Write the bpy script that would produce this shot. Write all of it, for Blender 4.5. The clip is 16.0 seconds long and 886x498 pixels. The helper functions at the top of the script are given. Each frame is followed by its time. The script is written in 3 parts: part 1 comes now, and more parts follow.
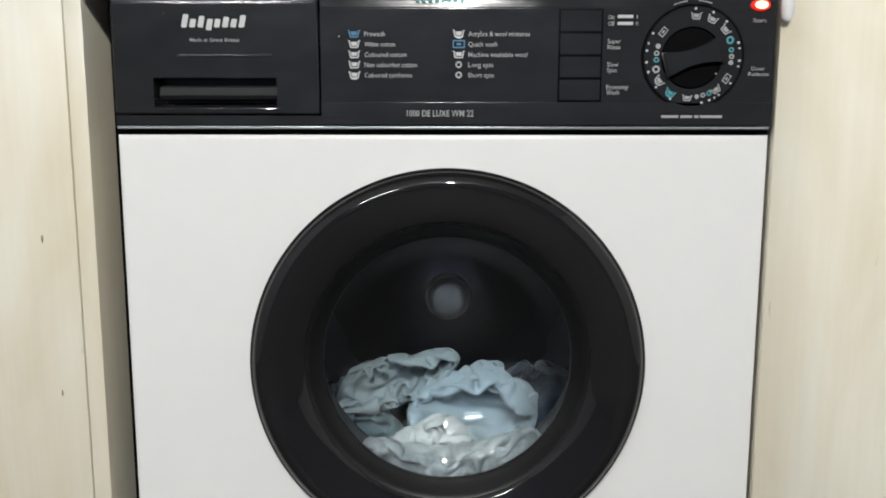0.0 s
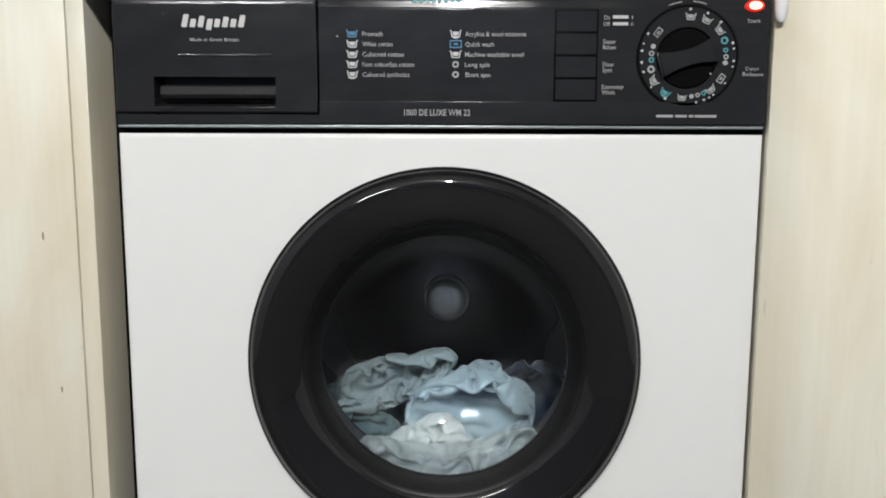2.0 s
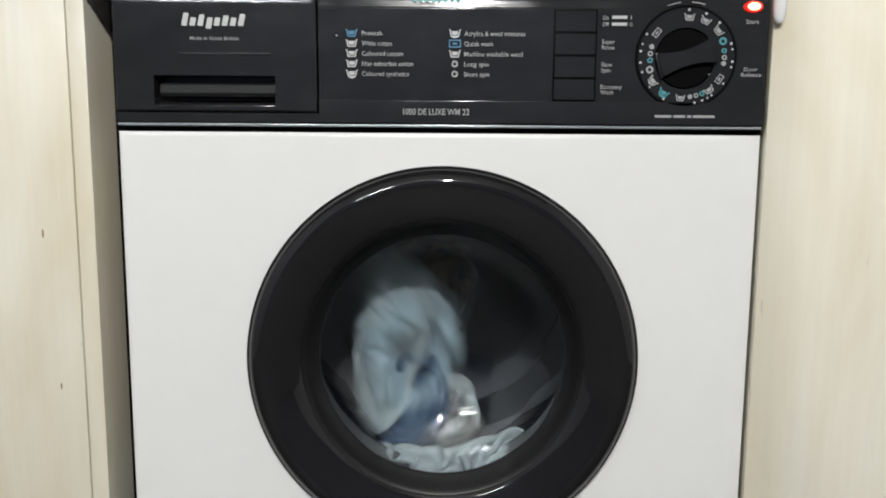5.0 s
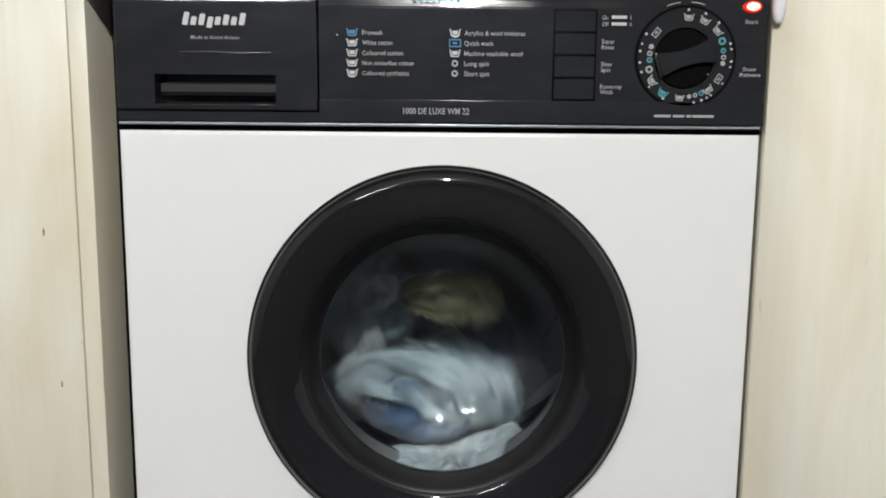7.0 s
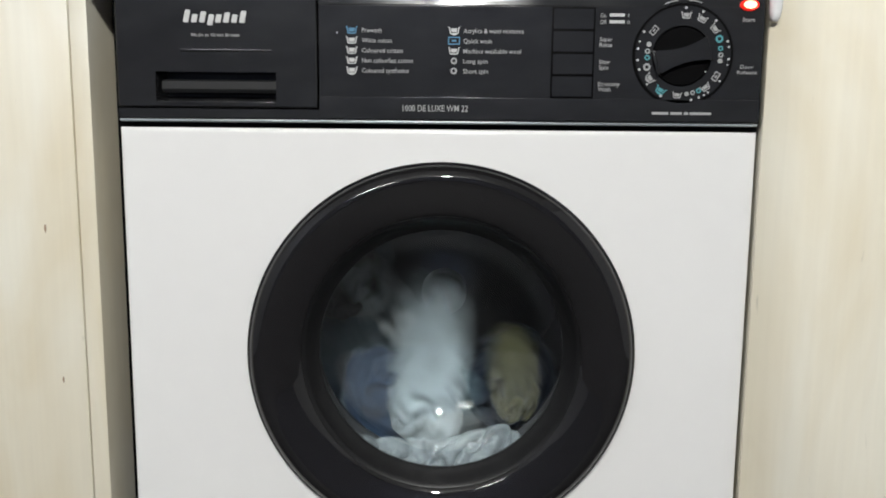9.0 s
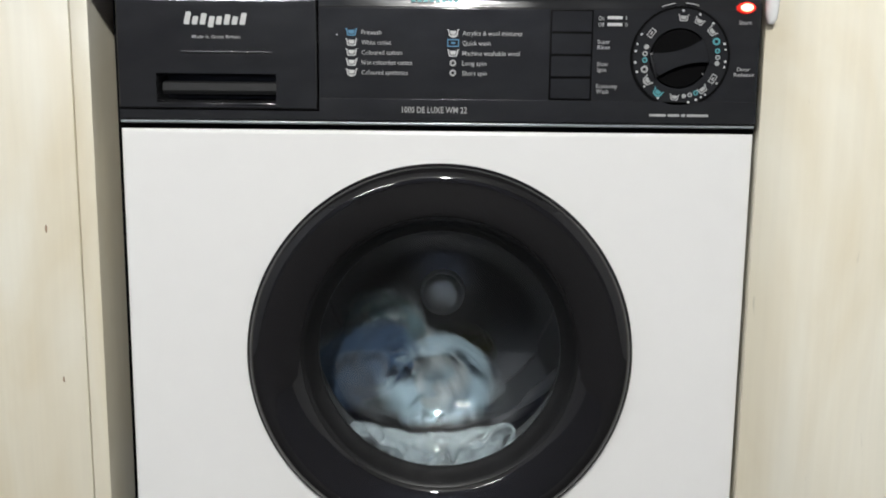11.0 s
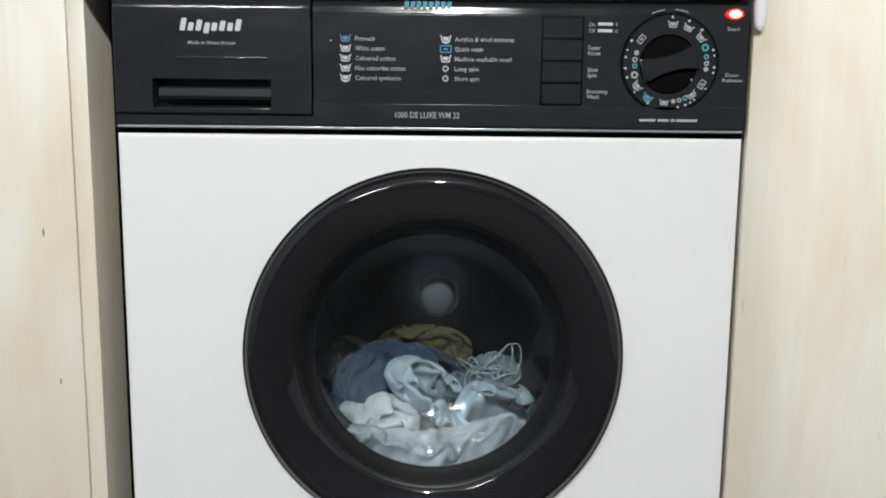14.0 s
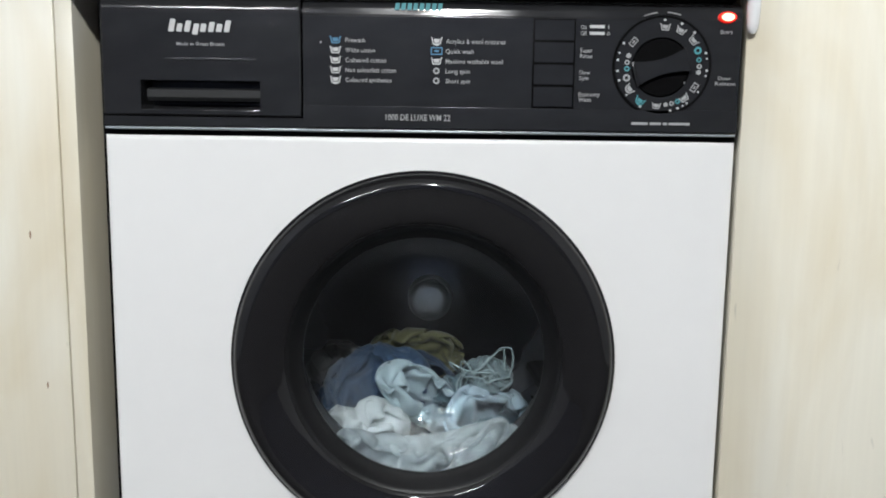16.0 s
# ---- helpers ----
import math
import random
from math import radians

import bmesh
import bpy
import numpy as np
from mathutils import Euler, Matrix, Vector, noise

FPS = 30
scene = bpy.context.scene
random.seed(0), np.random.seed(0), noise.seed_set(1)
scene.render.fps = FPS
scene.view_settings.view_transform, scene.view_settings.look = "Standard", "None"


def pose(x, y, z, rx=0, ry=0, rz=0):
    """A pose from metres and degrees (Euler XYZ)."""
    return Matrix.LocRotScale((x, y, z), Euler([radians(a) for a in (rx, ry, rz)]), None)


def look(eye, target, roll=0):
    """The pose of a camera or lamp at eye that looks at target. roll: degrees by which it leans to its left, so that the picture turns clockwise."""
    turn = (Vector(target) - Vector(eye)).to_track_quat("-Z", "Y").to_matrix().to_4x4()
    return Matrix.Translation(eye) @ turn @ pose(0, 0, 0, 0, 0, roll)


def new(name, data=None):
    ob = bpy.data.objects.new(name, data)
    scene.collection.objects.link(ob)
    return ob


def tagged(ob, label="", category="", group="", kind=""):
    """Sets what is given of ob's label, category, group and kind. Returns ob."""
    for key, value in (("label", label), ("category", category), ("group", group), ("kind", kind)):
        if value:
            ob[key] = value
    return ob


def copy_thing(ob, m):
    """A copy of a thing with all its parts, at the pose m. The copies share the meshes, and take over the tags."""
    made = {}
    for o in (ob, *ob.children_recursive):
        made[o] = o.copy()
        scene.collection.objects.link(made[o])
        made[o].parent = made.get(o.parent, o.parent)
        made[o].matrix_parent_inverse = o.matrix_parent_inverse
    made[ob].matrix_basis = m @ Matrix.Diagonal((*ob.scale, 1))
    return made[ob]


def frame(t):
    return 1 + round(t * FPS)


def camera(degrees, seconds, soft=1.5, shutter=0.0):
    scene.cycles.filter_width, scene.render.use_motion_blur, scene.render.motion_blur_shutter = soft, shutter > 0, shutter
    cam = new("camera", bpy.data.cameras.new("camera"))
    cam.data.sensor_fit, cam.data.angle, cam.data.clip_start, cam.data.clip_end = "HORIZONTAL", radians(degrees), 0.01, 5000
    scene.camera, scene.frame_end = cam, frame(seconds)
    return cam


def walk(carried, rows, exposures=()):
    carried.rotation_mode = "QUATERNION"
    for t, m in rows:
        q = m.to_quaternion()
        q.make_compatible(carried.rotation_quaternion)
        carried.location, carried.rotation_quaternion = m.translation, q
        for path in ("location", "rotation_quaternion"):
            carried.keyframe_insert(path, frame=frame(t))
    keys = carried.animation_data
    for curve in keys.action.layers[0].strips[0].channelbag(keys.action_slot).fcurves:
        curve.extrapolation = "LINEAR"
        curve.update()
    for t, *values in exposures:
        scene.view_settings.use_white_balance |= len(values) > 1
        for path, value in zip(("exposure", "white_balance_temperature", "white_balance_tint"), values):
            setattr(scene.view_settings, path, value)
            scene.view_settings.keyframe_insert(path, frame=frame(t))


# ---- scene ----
# Everything is in metres: the machine's front is the plane y = 0, its base z = 0.
PATH = [
    (0.0, look((0.0070, -0.7090, 0.6955), (0.0010, -0.0159, 0.5974), 0.08)),
    (0.5, look((0.0085, -0.7107, 0.6933), (0.0017, -0.0174, 0.5970), 0.10)),
    (1.0, look((0.0103, -0.7124, 0.6910), (0.0026, -0.0189, 0.5966), 0.13)),
    (1.5, look((0.0119, -0.7142, 0.6885), (0.0034, -0.0204, 0.5964), 0.16)),
    (2.0, look((0.0128, -0.7156, 0.6870), (0.0041, -0.0216, 0.5963), 0.20)),
    (2.5, look((0.0133, -0.7165, 0.6869), (0.0046, -0.0225, 0.5963), 0.24)),
    (3.0, look((0.0138, -0.7171, 0.6874), (0.0050, -0.0231, 0.5963), 0.29)),
    (3.5, look((0.0146, -0.7174, 0.6882), (0.0053, -0.0235, 0.5963), 0.36)),
    (4.0, look((0.0151, -0.7174, 0.6894), (0.0055, -0.0237, 0.5963), 0.39)),
    (6.5, look((0.0120, -0.7193, 0.6894), (0.0054, -0.0257, 0.5954), 0.48)),
    (7.0, look((0.0132, -0.7200, 0.6892), (0.0057, -0.0264, 0.5950), 0.52)),
    (7.5, look((0.0130, -0.7212, 0.6885), (0.0059, -0.0276, 0.5944), 0.52)),
    (8.0, look((0.0129, -0.7228, 0.6874), (0.0061, -0.0291, 0.5937), 0.51)),
    (8.5, look((0.0132, -0.7241, 0.6868), (0.0064, -0.0305, 0.5930), 0.53)),
    (9.0, look((0.0143, -0.7251, 0.6872), (0.0067, -0.0316, 0.5923), 0.55)),
    (11.5, look((0.0130, -0.7309, 0.6879), (0.0078, -0.0372, 0.5943), 0.63)),
    (12.0, look((0.0140, -0.7321, 0.6885), (0.0084, -0.0383, 0.5955), 0.60)),
    (12.5, look((0.0142, -0.7337, 0.6886), (0.0091, -0.0398, 0.5967), 0.57)),
    (13.0, look((0.0143, -0.7356, 0.6890), (0.0103, -0.0416, 0.5977), 0.60)),
    (13.5, look((0.0159, -0.7371, 0.6898), (0.0121, -0.0431, 0.5980), 0.63)),
    (14.0, look((0.0177, -0.7383, 0.6909), (0.0143, -0.0445, 0.5979), 0.61)),
    (14.5, look((0.0196, -0.7386, 0.6916), (0.0164, -0.0449, 0.5979), 0.63)),
    (15.0, look((0.0226, -0.7375, 0.6904), (0.0184, -0.0436, 0.5981), 0.76)),
    (15.5, look((0.0248, -0.7354, 0.6896), (0.0205, -0.0413, 0.5990), 0.86)),
    (16.0, look((0.0248, -0.7323, 0.6916), (0.0232, -0.0382, 0.6005), 0.80)),
]
cam = camera(60, 16.0, 1.9, 1.3)
walk(cam, PATH, [(0.0, 0.0, 6500, 10), (9.5, 0.0, 6500, 10), (12.5, 0.04, 6500, 10), (14.0, 0.05, 6350, 10), (16.0, 0.05, 6250, 10)])

# ---- world and lights ----
world = bpy.data.worlds.new("world")
scene.world = world
world.use_nodes = True
world.node_tree.nodes["Background"].inputs[0].default_value = (0.75, 0.85, 1.0, 1)
world.node_tree.nodes["Background"].inputs[1].default_value = 0.15


def area_lamp(name, place, target, sx, sy, watts, colour):
    data = bpy.data.lights.new(name, "AREA")
    data.shape, data.size, data.size_y, data.energy, data.color = "RECTANGLE", sx, sy, watts, colour
    ob = new(name, data)
    ob.matrix_world = look(place, target)
    return ob


STRIP = (-1.00, -2.60, 2.08)
SPOT = (0.04, -2.48, 2.30)
area_lamp("strip_light", STRIP, (STRIP[0], 0.0, 0.75), 0.55, 0.040, 17, (0.97, 0.97, 0.94))
area_lamp("spot_light", (SPOT[0], SPOT[1] + 0.02, SPOT[2] - 0.020), (0.0, 0.0, 0.5), 0.10, 0.10, 88, (0.97, 0.97, 0.94))
BEAM_SPOT = (0.95, -1.20, 2.30)
beam = bpy.data.lights.new("beam_light", "SPOT")
beam.energy, beam.color, beam.spot_size, beam.spot_blend, beam.shadow_soft_size = 75, (0.97, 0.97, 0.94), radians(31), 0.10, 0.02
new("beam_light", beam).matrix_world = look((BEAM_SPOT[0], BEAM_SPOT[1], BEAM_SPOT[2] - 0.030), (0.85, 0.0, 0.95))


# ---- materials ----
def material(name, colour=(0.8, 0.8, 0.8), rough=0.5, metal=0.0, grain=0.0, scale=60.0, bump=0.0, coat=0.0, rough_var=0.0, stretch=(1, 1, 1)):
    """A surface whose colour, gloss and relief vary at a coarse and a fine scale."""
    m = bpy.data.materials.new(name)
    m.use_nodes = True
    n, l = m.node_tree.nodes, m.node_tree.links
    b = n["Principled BSDF"]
    b.inputs["Base Color"].default_value = (*colour, 1)
    b.inputs["Roughness"].default_value = rough
    b.inputs["Metallic"].default_value = metal
    b.inputs["Coat Weight"].default_value = coat
    b.inputs["Coat Roughness"].default_value = 0.08
    if grain or bump or rough_var:
        tc, mp = n.new("ShaderNodeTexCoord"), n.new("ShaderNodeMapping")
        mp.inputs["Scale"].default_value = stretch
        l.new(tc.outputs["Object"], mp.inputs["Vector"])
        big, fine = n.new("ShaderNodeTexNoise"), n.new("ShaderNodeTexNoise")
        big.inputs["Scale"].default_value, big.inputs["Detail"].default_value = scale / 8, 4
        fine.inputs["Scale"].default_value, fine.inputs["Detail"].default_value = scale, 6
        l.new(mp.outputs[0], big.inputs["Vector"])
        l.new(mp.outputs[0], fine.inputs["Vector"])
        mean = n.new("ShaderNodeMath")
        mean.operation = "ADD"
        l.new(big.outputs["Fac"], mean.inputs[0])
        l.new(fine.outputs["Fac"], mean.inputs[1])
        if grain:
            ramp = n.new("ShaderNodeMapRange")
            ramp.inputs["From Min"].default_value, ramp.inputs["From Max"].default_value = 0.6, 1.4
            ramp.inputs["To Min"].default_value, ramp.inputs["To Max"].default_value = 1 - grain, 1 + grain
            l.new(mean.outputs[0], ramp.inputs["Value"])
            mix = n.new("ShaderNodeVectorMath")
            mix.operation = "SCALE"
            mix.inputs[0].default_value = colour
            l.new(ramp.outputs[0], mix.inputs["Scale"])
            l.new(mix.outputs[0], b.inputs["Base Color"])
        if rough_var:
            rr = n.new("ShaderNodeMapRange")
            rr.inputs["From Min"].default_value, rr.inputs["From Max"].default_value = 0.6, 1.4
            rr.inputs["To Min"].default_value, rr.inputs["To Max"].default_value = max(0.02, rough - rough_var), rough + rough_var
            l.new(mean.outputs[0], rr.inputs["Value"])
            l.new(rr.outputs[0], b.inputs["Roughness"])
        if bump:
            bp = n.new("ShaderNodeBump")
            bp.inputs["Strength"].default_value, bp.inputs["Distance"].default_value = bump, 0.001
            l.new(fine.outputs["Fac"], bp.inputs["Height"])
            l.new(bp.outputs[0], b.inputs["Normal"])
    return m


def glow(name, colour, strength):
    m = material(name, colour, 0.4)
    b = m.node_tree.nodes["Principled BSDF"]
    b.inputs["Emission Color"].default_value = (*colour, 1)
    b.inputs["Emission Strength"].default_value = strength
    return m


def maple():
    """Pale maple laminate: long vertical figure, faint warm bands, short dark flecks."""
    m = bpy.data.materials.new("pale maple laminate")
    m.use_nodes = True
    n, l = m.node_tree.nodes, m.node_tree.links
    b = n["Principled BSDF"]
    b.inputs["Roughness"].default_value = 0.42
    tc = n.new("ShaderNodeTexCoord")

    def figure(sx, sz, scale, detail, warp):
        mp, t = n.new("ShaderNodeMapping"), n.new("ShaderNodeTexNoise")
        mp.inputs["Scale"].default_value = (sx, sx, sz)
        t.inputs["Scale"].default_value, t.inputs["Detail"].default_value, t.inputs["Distortion"].default_value = scale, detail, warp
        l.new(tc.outputs["Object"], mp.inputs["Vector"])
        l.new(mp.outputs[0], t.inputs["Vector"])
        return t.outputs["Fac"]

    broad, grain, fleck = figure(4.5, 1.4, 2.2, 4, 0.8), figure(60, 2.2, 3.0, 5, 0.3), figure(22, 5, 4.5, 2, 0.0)
    ramp = n.new("ShaderNodeValToRGB")
    ramp.color_ramp.elements[0].position, ramp.color_ramp.elements[0].color = 0.35, (0.688, 0.622, 0.472, 1)
    ramp.color_ramp.elements[1].position, ramp.color_ramp.elements[1].color = 0.65, (0.768, 0.735, 0.625, 1)
    l.new(broad, ramp.inputs["Fac"])
    fine = n.new("ShaderNodeMapRange")
    fine.inputs["From Min"].default_value, fine.inputs["From Max"].default_value = 0.3, 0.7
    fine.inputs["To Min"].default_value, fine.inputs["To Max"].default_value = 0.98, 1.015
    l.new(grain, fine.inputs["Value"])
    mul = n.new("ShaderNodeVectorMath")
    mul.operation = "SCALE"
    l.new(ramp.outputs["Color"], mul.inputs[0])
    l.new(fine.outputs[0], mul.inputs["Scale"])
    spots = n.new("ShaderNodeMapRange")
    spots.inputs["From Min"].default_value, spots.inputs["From Max"].default_value = 0.74, 0.80
    spots.inputs["To Min"].default_value, spots.inputs["To Max"].default_value = 1.0, 0.75
    l.new(fleck, spots.inputs["Value"])
    mul2 = n.new("ShaderNodeVectorMath")
    mul2.operation = "SCALE"
    l.new(mul.outputs[0], mul2.inputs[0])
    l.new(spots.outputs[0], mul2.inputs["Scale"])
    l.new(mul2.outputs[0], b.inputs["Base Color"])
    bp = n.new("ShaderNodeBump")
    bp.inputs["Strength"].default_value, bp.inputs["Distance"].default_value = 0.12, 0.0005
    l.new(grain, bp.inputs["Height"])
    l.new(bp.outputs[0], b.inputs["Normal"])
    return m


def clear_glass():
    m = bpy.data.materials.new("clear glass")
    m.use_nodes = True
    b = m.node_tree.nodes["Principled BSDF"]
    b.inputs["Base Color"].default_value = (0.80, 0.86, 0.875, 1)
    b.inputs["Roughness"].default_value = 0.0
    b.inputs["IOR"].default_value = 1.50
    b.inputs["Transmission Weight"].default_value = 1.0
    return m


def cloth(name, colour, grain=0.12):
    m = material(name, colour, 0.85, 0, grain, 700, 0.35)
    m.node_tree.nodes["Principled BSDF"].inputs["Sheen Weight"].default_value = 0.15
    return m


def dull(m, level):
    m.node_tree.nodes["Principled BSDF"].inputs["Specular IOR Level"].default_value = level
    return m


MAPLE = maple()
KNOT = material("brown knot", (0.30, 0.20, 0.12), 0.5)
ENAMEL = material("white enamel", (0.80, 0.795, 0.78), 0.32, 0, 0.012, 40, 0.05, 0.0, 0.05)
BODY = material("dark painted steel", (0.03, 0.03, 0.03), 0.45, 0, 0.03, 30)
FASCIA = material("charcoal moulded plastic", (0.0205, 0.0208, 0.0222), 0.12, 0, 0.18, 26, 0.12, 0.0, 0.06, (1, 1, 2.2))
RING = material("charcoal gloss plastic", (0.0118, 0.0114, 0.0122), 0.045, 0, 0.12, 90, 0.0, 0.0, 0.015)
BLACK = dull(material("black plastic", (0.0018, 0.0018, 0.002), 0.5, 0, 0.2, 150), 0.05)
RIM = dull(material("dull black rim plastic", (0.008, 0.008, 0.0085), 0.42, 0, 0.2, 60), 0.3)
SLOT = material("dark recess plastic", (0.004, 0.0043, 0.005), 0.7, 0, 0.2, 100)
RUBBER = material("dark grey rubber", (0.010, 0.010, 0.0105), 0.6, 0, 0.2, 80, 0.1)
TRIM = material("silver line", (0.55, 0.60, 0.62), 0.3, 0.7, 0.05, 200)
STEEL = material("brushed stainless steel", (0.28, 0.28, 0.30), 0.32, 1.0, 0.08, 10, 0.0, 0.0, 0.03)
turned = STEEL.node_tree.nodes.new("ShaderNodeTangent")
turned.direction_type, turned.axis = "RADIAL", "Y"
STEEL.node_tree.nodes["Principled BSDF"].inputs["Anisotropic"].default_value = 0.75
STEEL.node_tree.links.new(turned.outputs[0], STEEL.node_tree.nodes["Principled BSDF"].inputs["Tangent"])
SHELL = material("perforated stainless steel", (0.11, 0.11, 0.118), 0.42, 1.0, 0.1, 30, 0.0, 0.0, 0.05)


def perforate(m, pitch, radius, hole):
    """Rows of round holes round the drum's axis."""
    n, l = m.node_tree.nodes, m.node_tree.links

    def calc(kind, a, b=0.0):
        k = n.new("ShaderNodeMath")
        k.operation = kind
        for socket, v in zip(k.inputs, (a, b)):
            if isinstance(v, (int, float)):
                socket.default_value = v
            else:
                l.new(v, socket)
        return k.outputs[0]

    tc, xyz = n.new("ShaderNodeTexCoord"), n.new("ShaderNodeSeparateXYZ")
    l.new(tc.outputs["Object"], xyz.inputs[0])
    u = calc("MULTIPLY", calc("ARCTAN2", xyz.outputs["Z"], xyz.outputs["X"]), 50 / math.pi)
    v = calc("DIVIDE", xyz.outputs["Y"], pitch)
    row = calc("MULTIPLY", calc("MODULO", calc("FLOOR", v), 2.0), 0.5)
    du = calc("SUBTRACT", calc("FRACT", calc("ADD", calc("ADD", u, row), 200.0)), 0.5)
    dv = calc("SUBTRACT", calc("FRACT", v), 0.5)
    far = calc("SQRT", calc("ADD", calc("MULTIPLY", du, du), calc("MULTIPLY", dv, dv)))
    mix = n.new("ShaderNodeMix")
    mix.data_type = "RGBA"
    l.new(calc("LESS_THAN", far, radius), mix.inputs["Factor"])
    b = n["Principled BSDF"]
    l.new(b.inputs["Base Color"].links[0].from_socket, mix.inputs["A"])
    mix.inputs["B"].default_value = (*hole, 1)
    l.new(mix.outputs["Result"], b.inputs["Base Color"])


perforate(SHELL, 0.0146, 0.17, (0.01, 0.01, 0.01))
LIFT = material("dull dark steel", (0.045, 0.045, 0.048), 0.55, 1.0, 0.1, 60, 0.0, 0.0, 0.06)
HUB = material("pale cast hub metal", (0.86, 0.88, 0.94), 0.42, 0.0, 0.06, 90, 0.0)
CAP = material("grey hub cap", (0.84, 0.86, 0.92), 0.42, 0.9, 0.06, 90)
GLASS = clear_glass()
INK = material("white ink", (0.58, 0.58, 0.57), 0.5, 0, 0.1, 900)
DIM_INK = material("pale grey ink", (0.38, 0.38, 0.375), 0.5, 0, 0.1, 900)
TEAL_INK = material("teal ink", (0.07, 0.30, 0.33), 0.5, 0, 0.1, 900)
BLUE_INK = material("blue ink", (0.07, 0.22, 0.36), 0.5, 0, 0.1, 900)
WHITE_PLASTIC = material("white plastic", (0.80, 0.80, 0.80), 0.25, 0, 0.02, 60)
WALL = material("painted wall", (0.40, 0.42, 0.46), 0.8, 0, 0.04, 12, 0.1)
PALE_WALL = material("pale wall paint", (0.60, 0.61, 0.62), 0.8, 0, 0.03, 12, 0.1)
DARK_WALL = material("dark slate wall paint", (0.13, 0.15, 0.23), 0.8, 0, 0.35, 9, 0.1)
CEILING = material("white ceiling paint", (0.82, 0.82, 0.81), 0.9, 0, 0.02, 10, 0.1)
FLOOR = material("dark vinyl floor", (0.035, 0.034, 0.036), 0.5, 0, 0.2, 20, 0.05)
WORKTOP = material("dark speckled worktop", (0.10, 0.095, 0.09), 0.35, 0, 0.5, 400)
LED_CORE = glow("lit red lamp", (1.0, 0.16, 0.10), 9.0)
LED_LENS = glow("red lens", (0.75, 0.02, 0.01), 0.8)
LAMP_ON = glow("lit lamp", (1.0, 0.97, 0.92), 120.0)


# ---- mesh helpers ----
def part(name, bm, mat, parent=None, label="", smooth=True):
    """Links a bmesh as one mesh object, under parent if there is one."""
    mesh = bpy.data.meshes.new(name)
    bmesh.ops.recalc_face_normals(bm, faces=bm.faces[:])
    bm.to_mesh(mesh)
    bm.free()
    mesh.materials.append(mat)
    if smooth:
        mesh.shade_smooth()
        mesh.set_sharp_from_angle(angle=radians(35))
    ob = new(name, mesh)
    ob.parent = parent
    if label:
        ob["label"] = label
    return ob


def box(x0, x1, y0, y1, z0, z1, bevel=0.0, segments=2):
    bm = bmesh.new()
    bmesh.ops.create_cube(bm, size=1)
    for v in bm.verts:
        v.co = Vector(((x0 + x1) / 2 + v.co.x * (x1 - x0), (y0 + y1) / 2 + v.co.y * (y1 - y0), (z0 + z1) / 2 + v.co.z * (z1 - z0)))
    if bevel:
        bmesh.ops.bevel(bm, geom=bm.edges[:], offset=bevel, segments=segments, affect="EDGES", profile=0.5)
    return bm


def lathe(profile, cx, cz, steps=96, closed=False, bm=None, start=0.0, sweep=2 * math.pi):
    """Turns (radius, y) pairs about the level axis through (cx, cz)."""
    bm = bm or bmesh.new()
    full = abs(sweep - 2 * math.pi) < 1e-6
    count = steps if full else steps + 1
    rings = []
    for r, y in profile:
        if r < 1e-6:
            rings.append([bm.verts.new((cx, y, cz))])
        else:
            rings.append([bm.verts.new((cx + r * math.cos(start + sweep * i / steps), y, cz + r * math.sin(start + sweep * i / steps))) for i in range(count)])
    pairs = list(zip(rings, rings[1:])) + ([(rings[-1], rings[0])] if closed else [])
    for a, b in pairs:
        for i in range(steps):
            j = (i + 1) % count
            if len(a) == 1 and len(b) == 1:
                continue
            if len(a) == 1:
                bm.faces.new((a[0], b[i], b[j]))
            elif len(b) == 1:
                bm.faces.new((a[i], a[j], b[0]))
            else:
                bm.faces.new((a[i], a[j], b[j], b[i]))
    return bm


def tube(points, radius, sides=8, bm=None, closed=False):
    """A round cord along points."""
    bm = bm or bmesh.new()
    points = [Vector(p) for p in points]
    rings, count = [], len(points)
    side = Vector((0.3, 0.9, 0.2))
    for i, p in enumerate(points):
        a = points[(i - 1) % count] if closed or i else p
        b = points[(i + 1) % count] if closed or i < count - 1 else p
        along = (b - a).normalized()
        u = (side - along * side.dot(along)).normalized()
        side = u
        w = along.cross(u)
        rings.append([bm.verts.new(p + radius * (math.cos(2 * math.pi * k / sides) * u + math.sin(2 * math.pi * k / sides) * w)) for k in range(sides)])
    for i in range(count if closed else count - 1):
        a, b = rings[i], rings[(i + 1) % count]
        for k in range(sides):
            bm.faces.new((a[k], a[(k + 1) % sides], b[(k + 1) % sides], b[k]))
    if not closed:
        bm.faces.new(rings[0])
        bm.faces.new(rings[-1])
    return bm


def prism(outline, y0, y1, bm=None):
    """A flat plate: an outline of (x, z) between two depths."""
    bm = bm or bmesh.new()
    front = [bm.verts.new((x, y0, z)) for x, z in outline]
    back = [bm.verts.new((x, y1, z)) for x, z in outline]
    bm.faces.new(front)
    bm.faces.new(list(reversed(back)))
    for i in range(len(outline)):
        j = (i + 1) % len(outline)
        bm.faces.new((front[i], back[i], back[j], front[j]))
    return bm


def disc_outline(cx, cz, r, steps=20, squash=1.0):
    return [(cx + r * math.cos(2 * math.pi * i / steps), cz + r * squash * math.sin(2 * math.pi * i / steps)) for i in range(steps)]


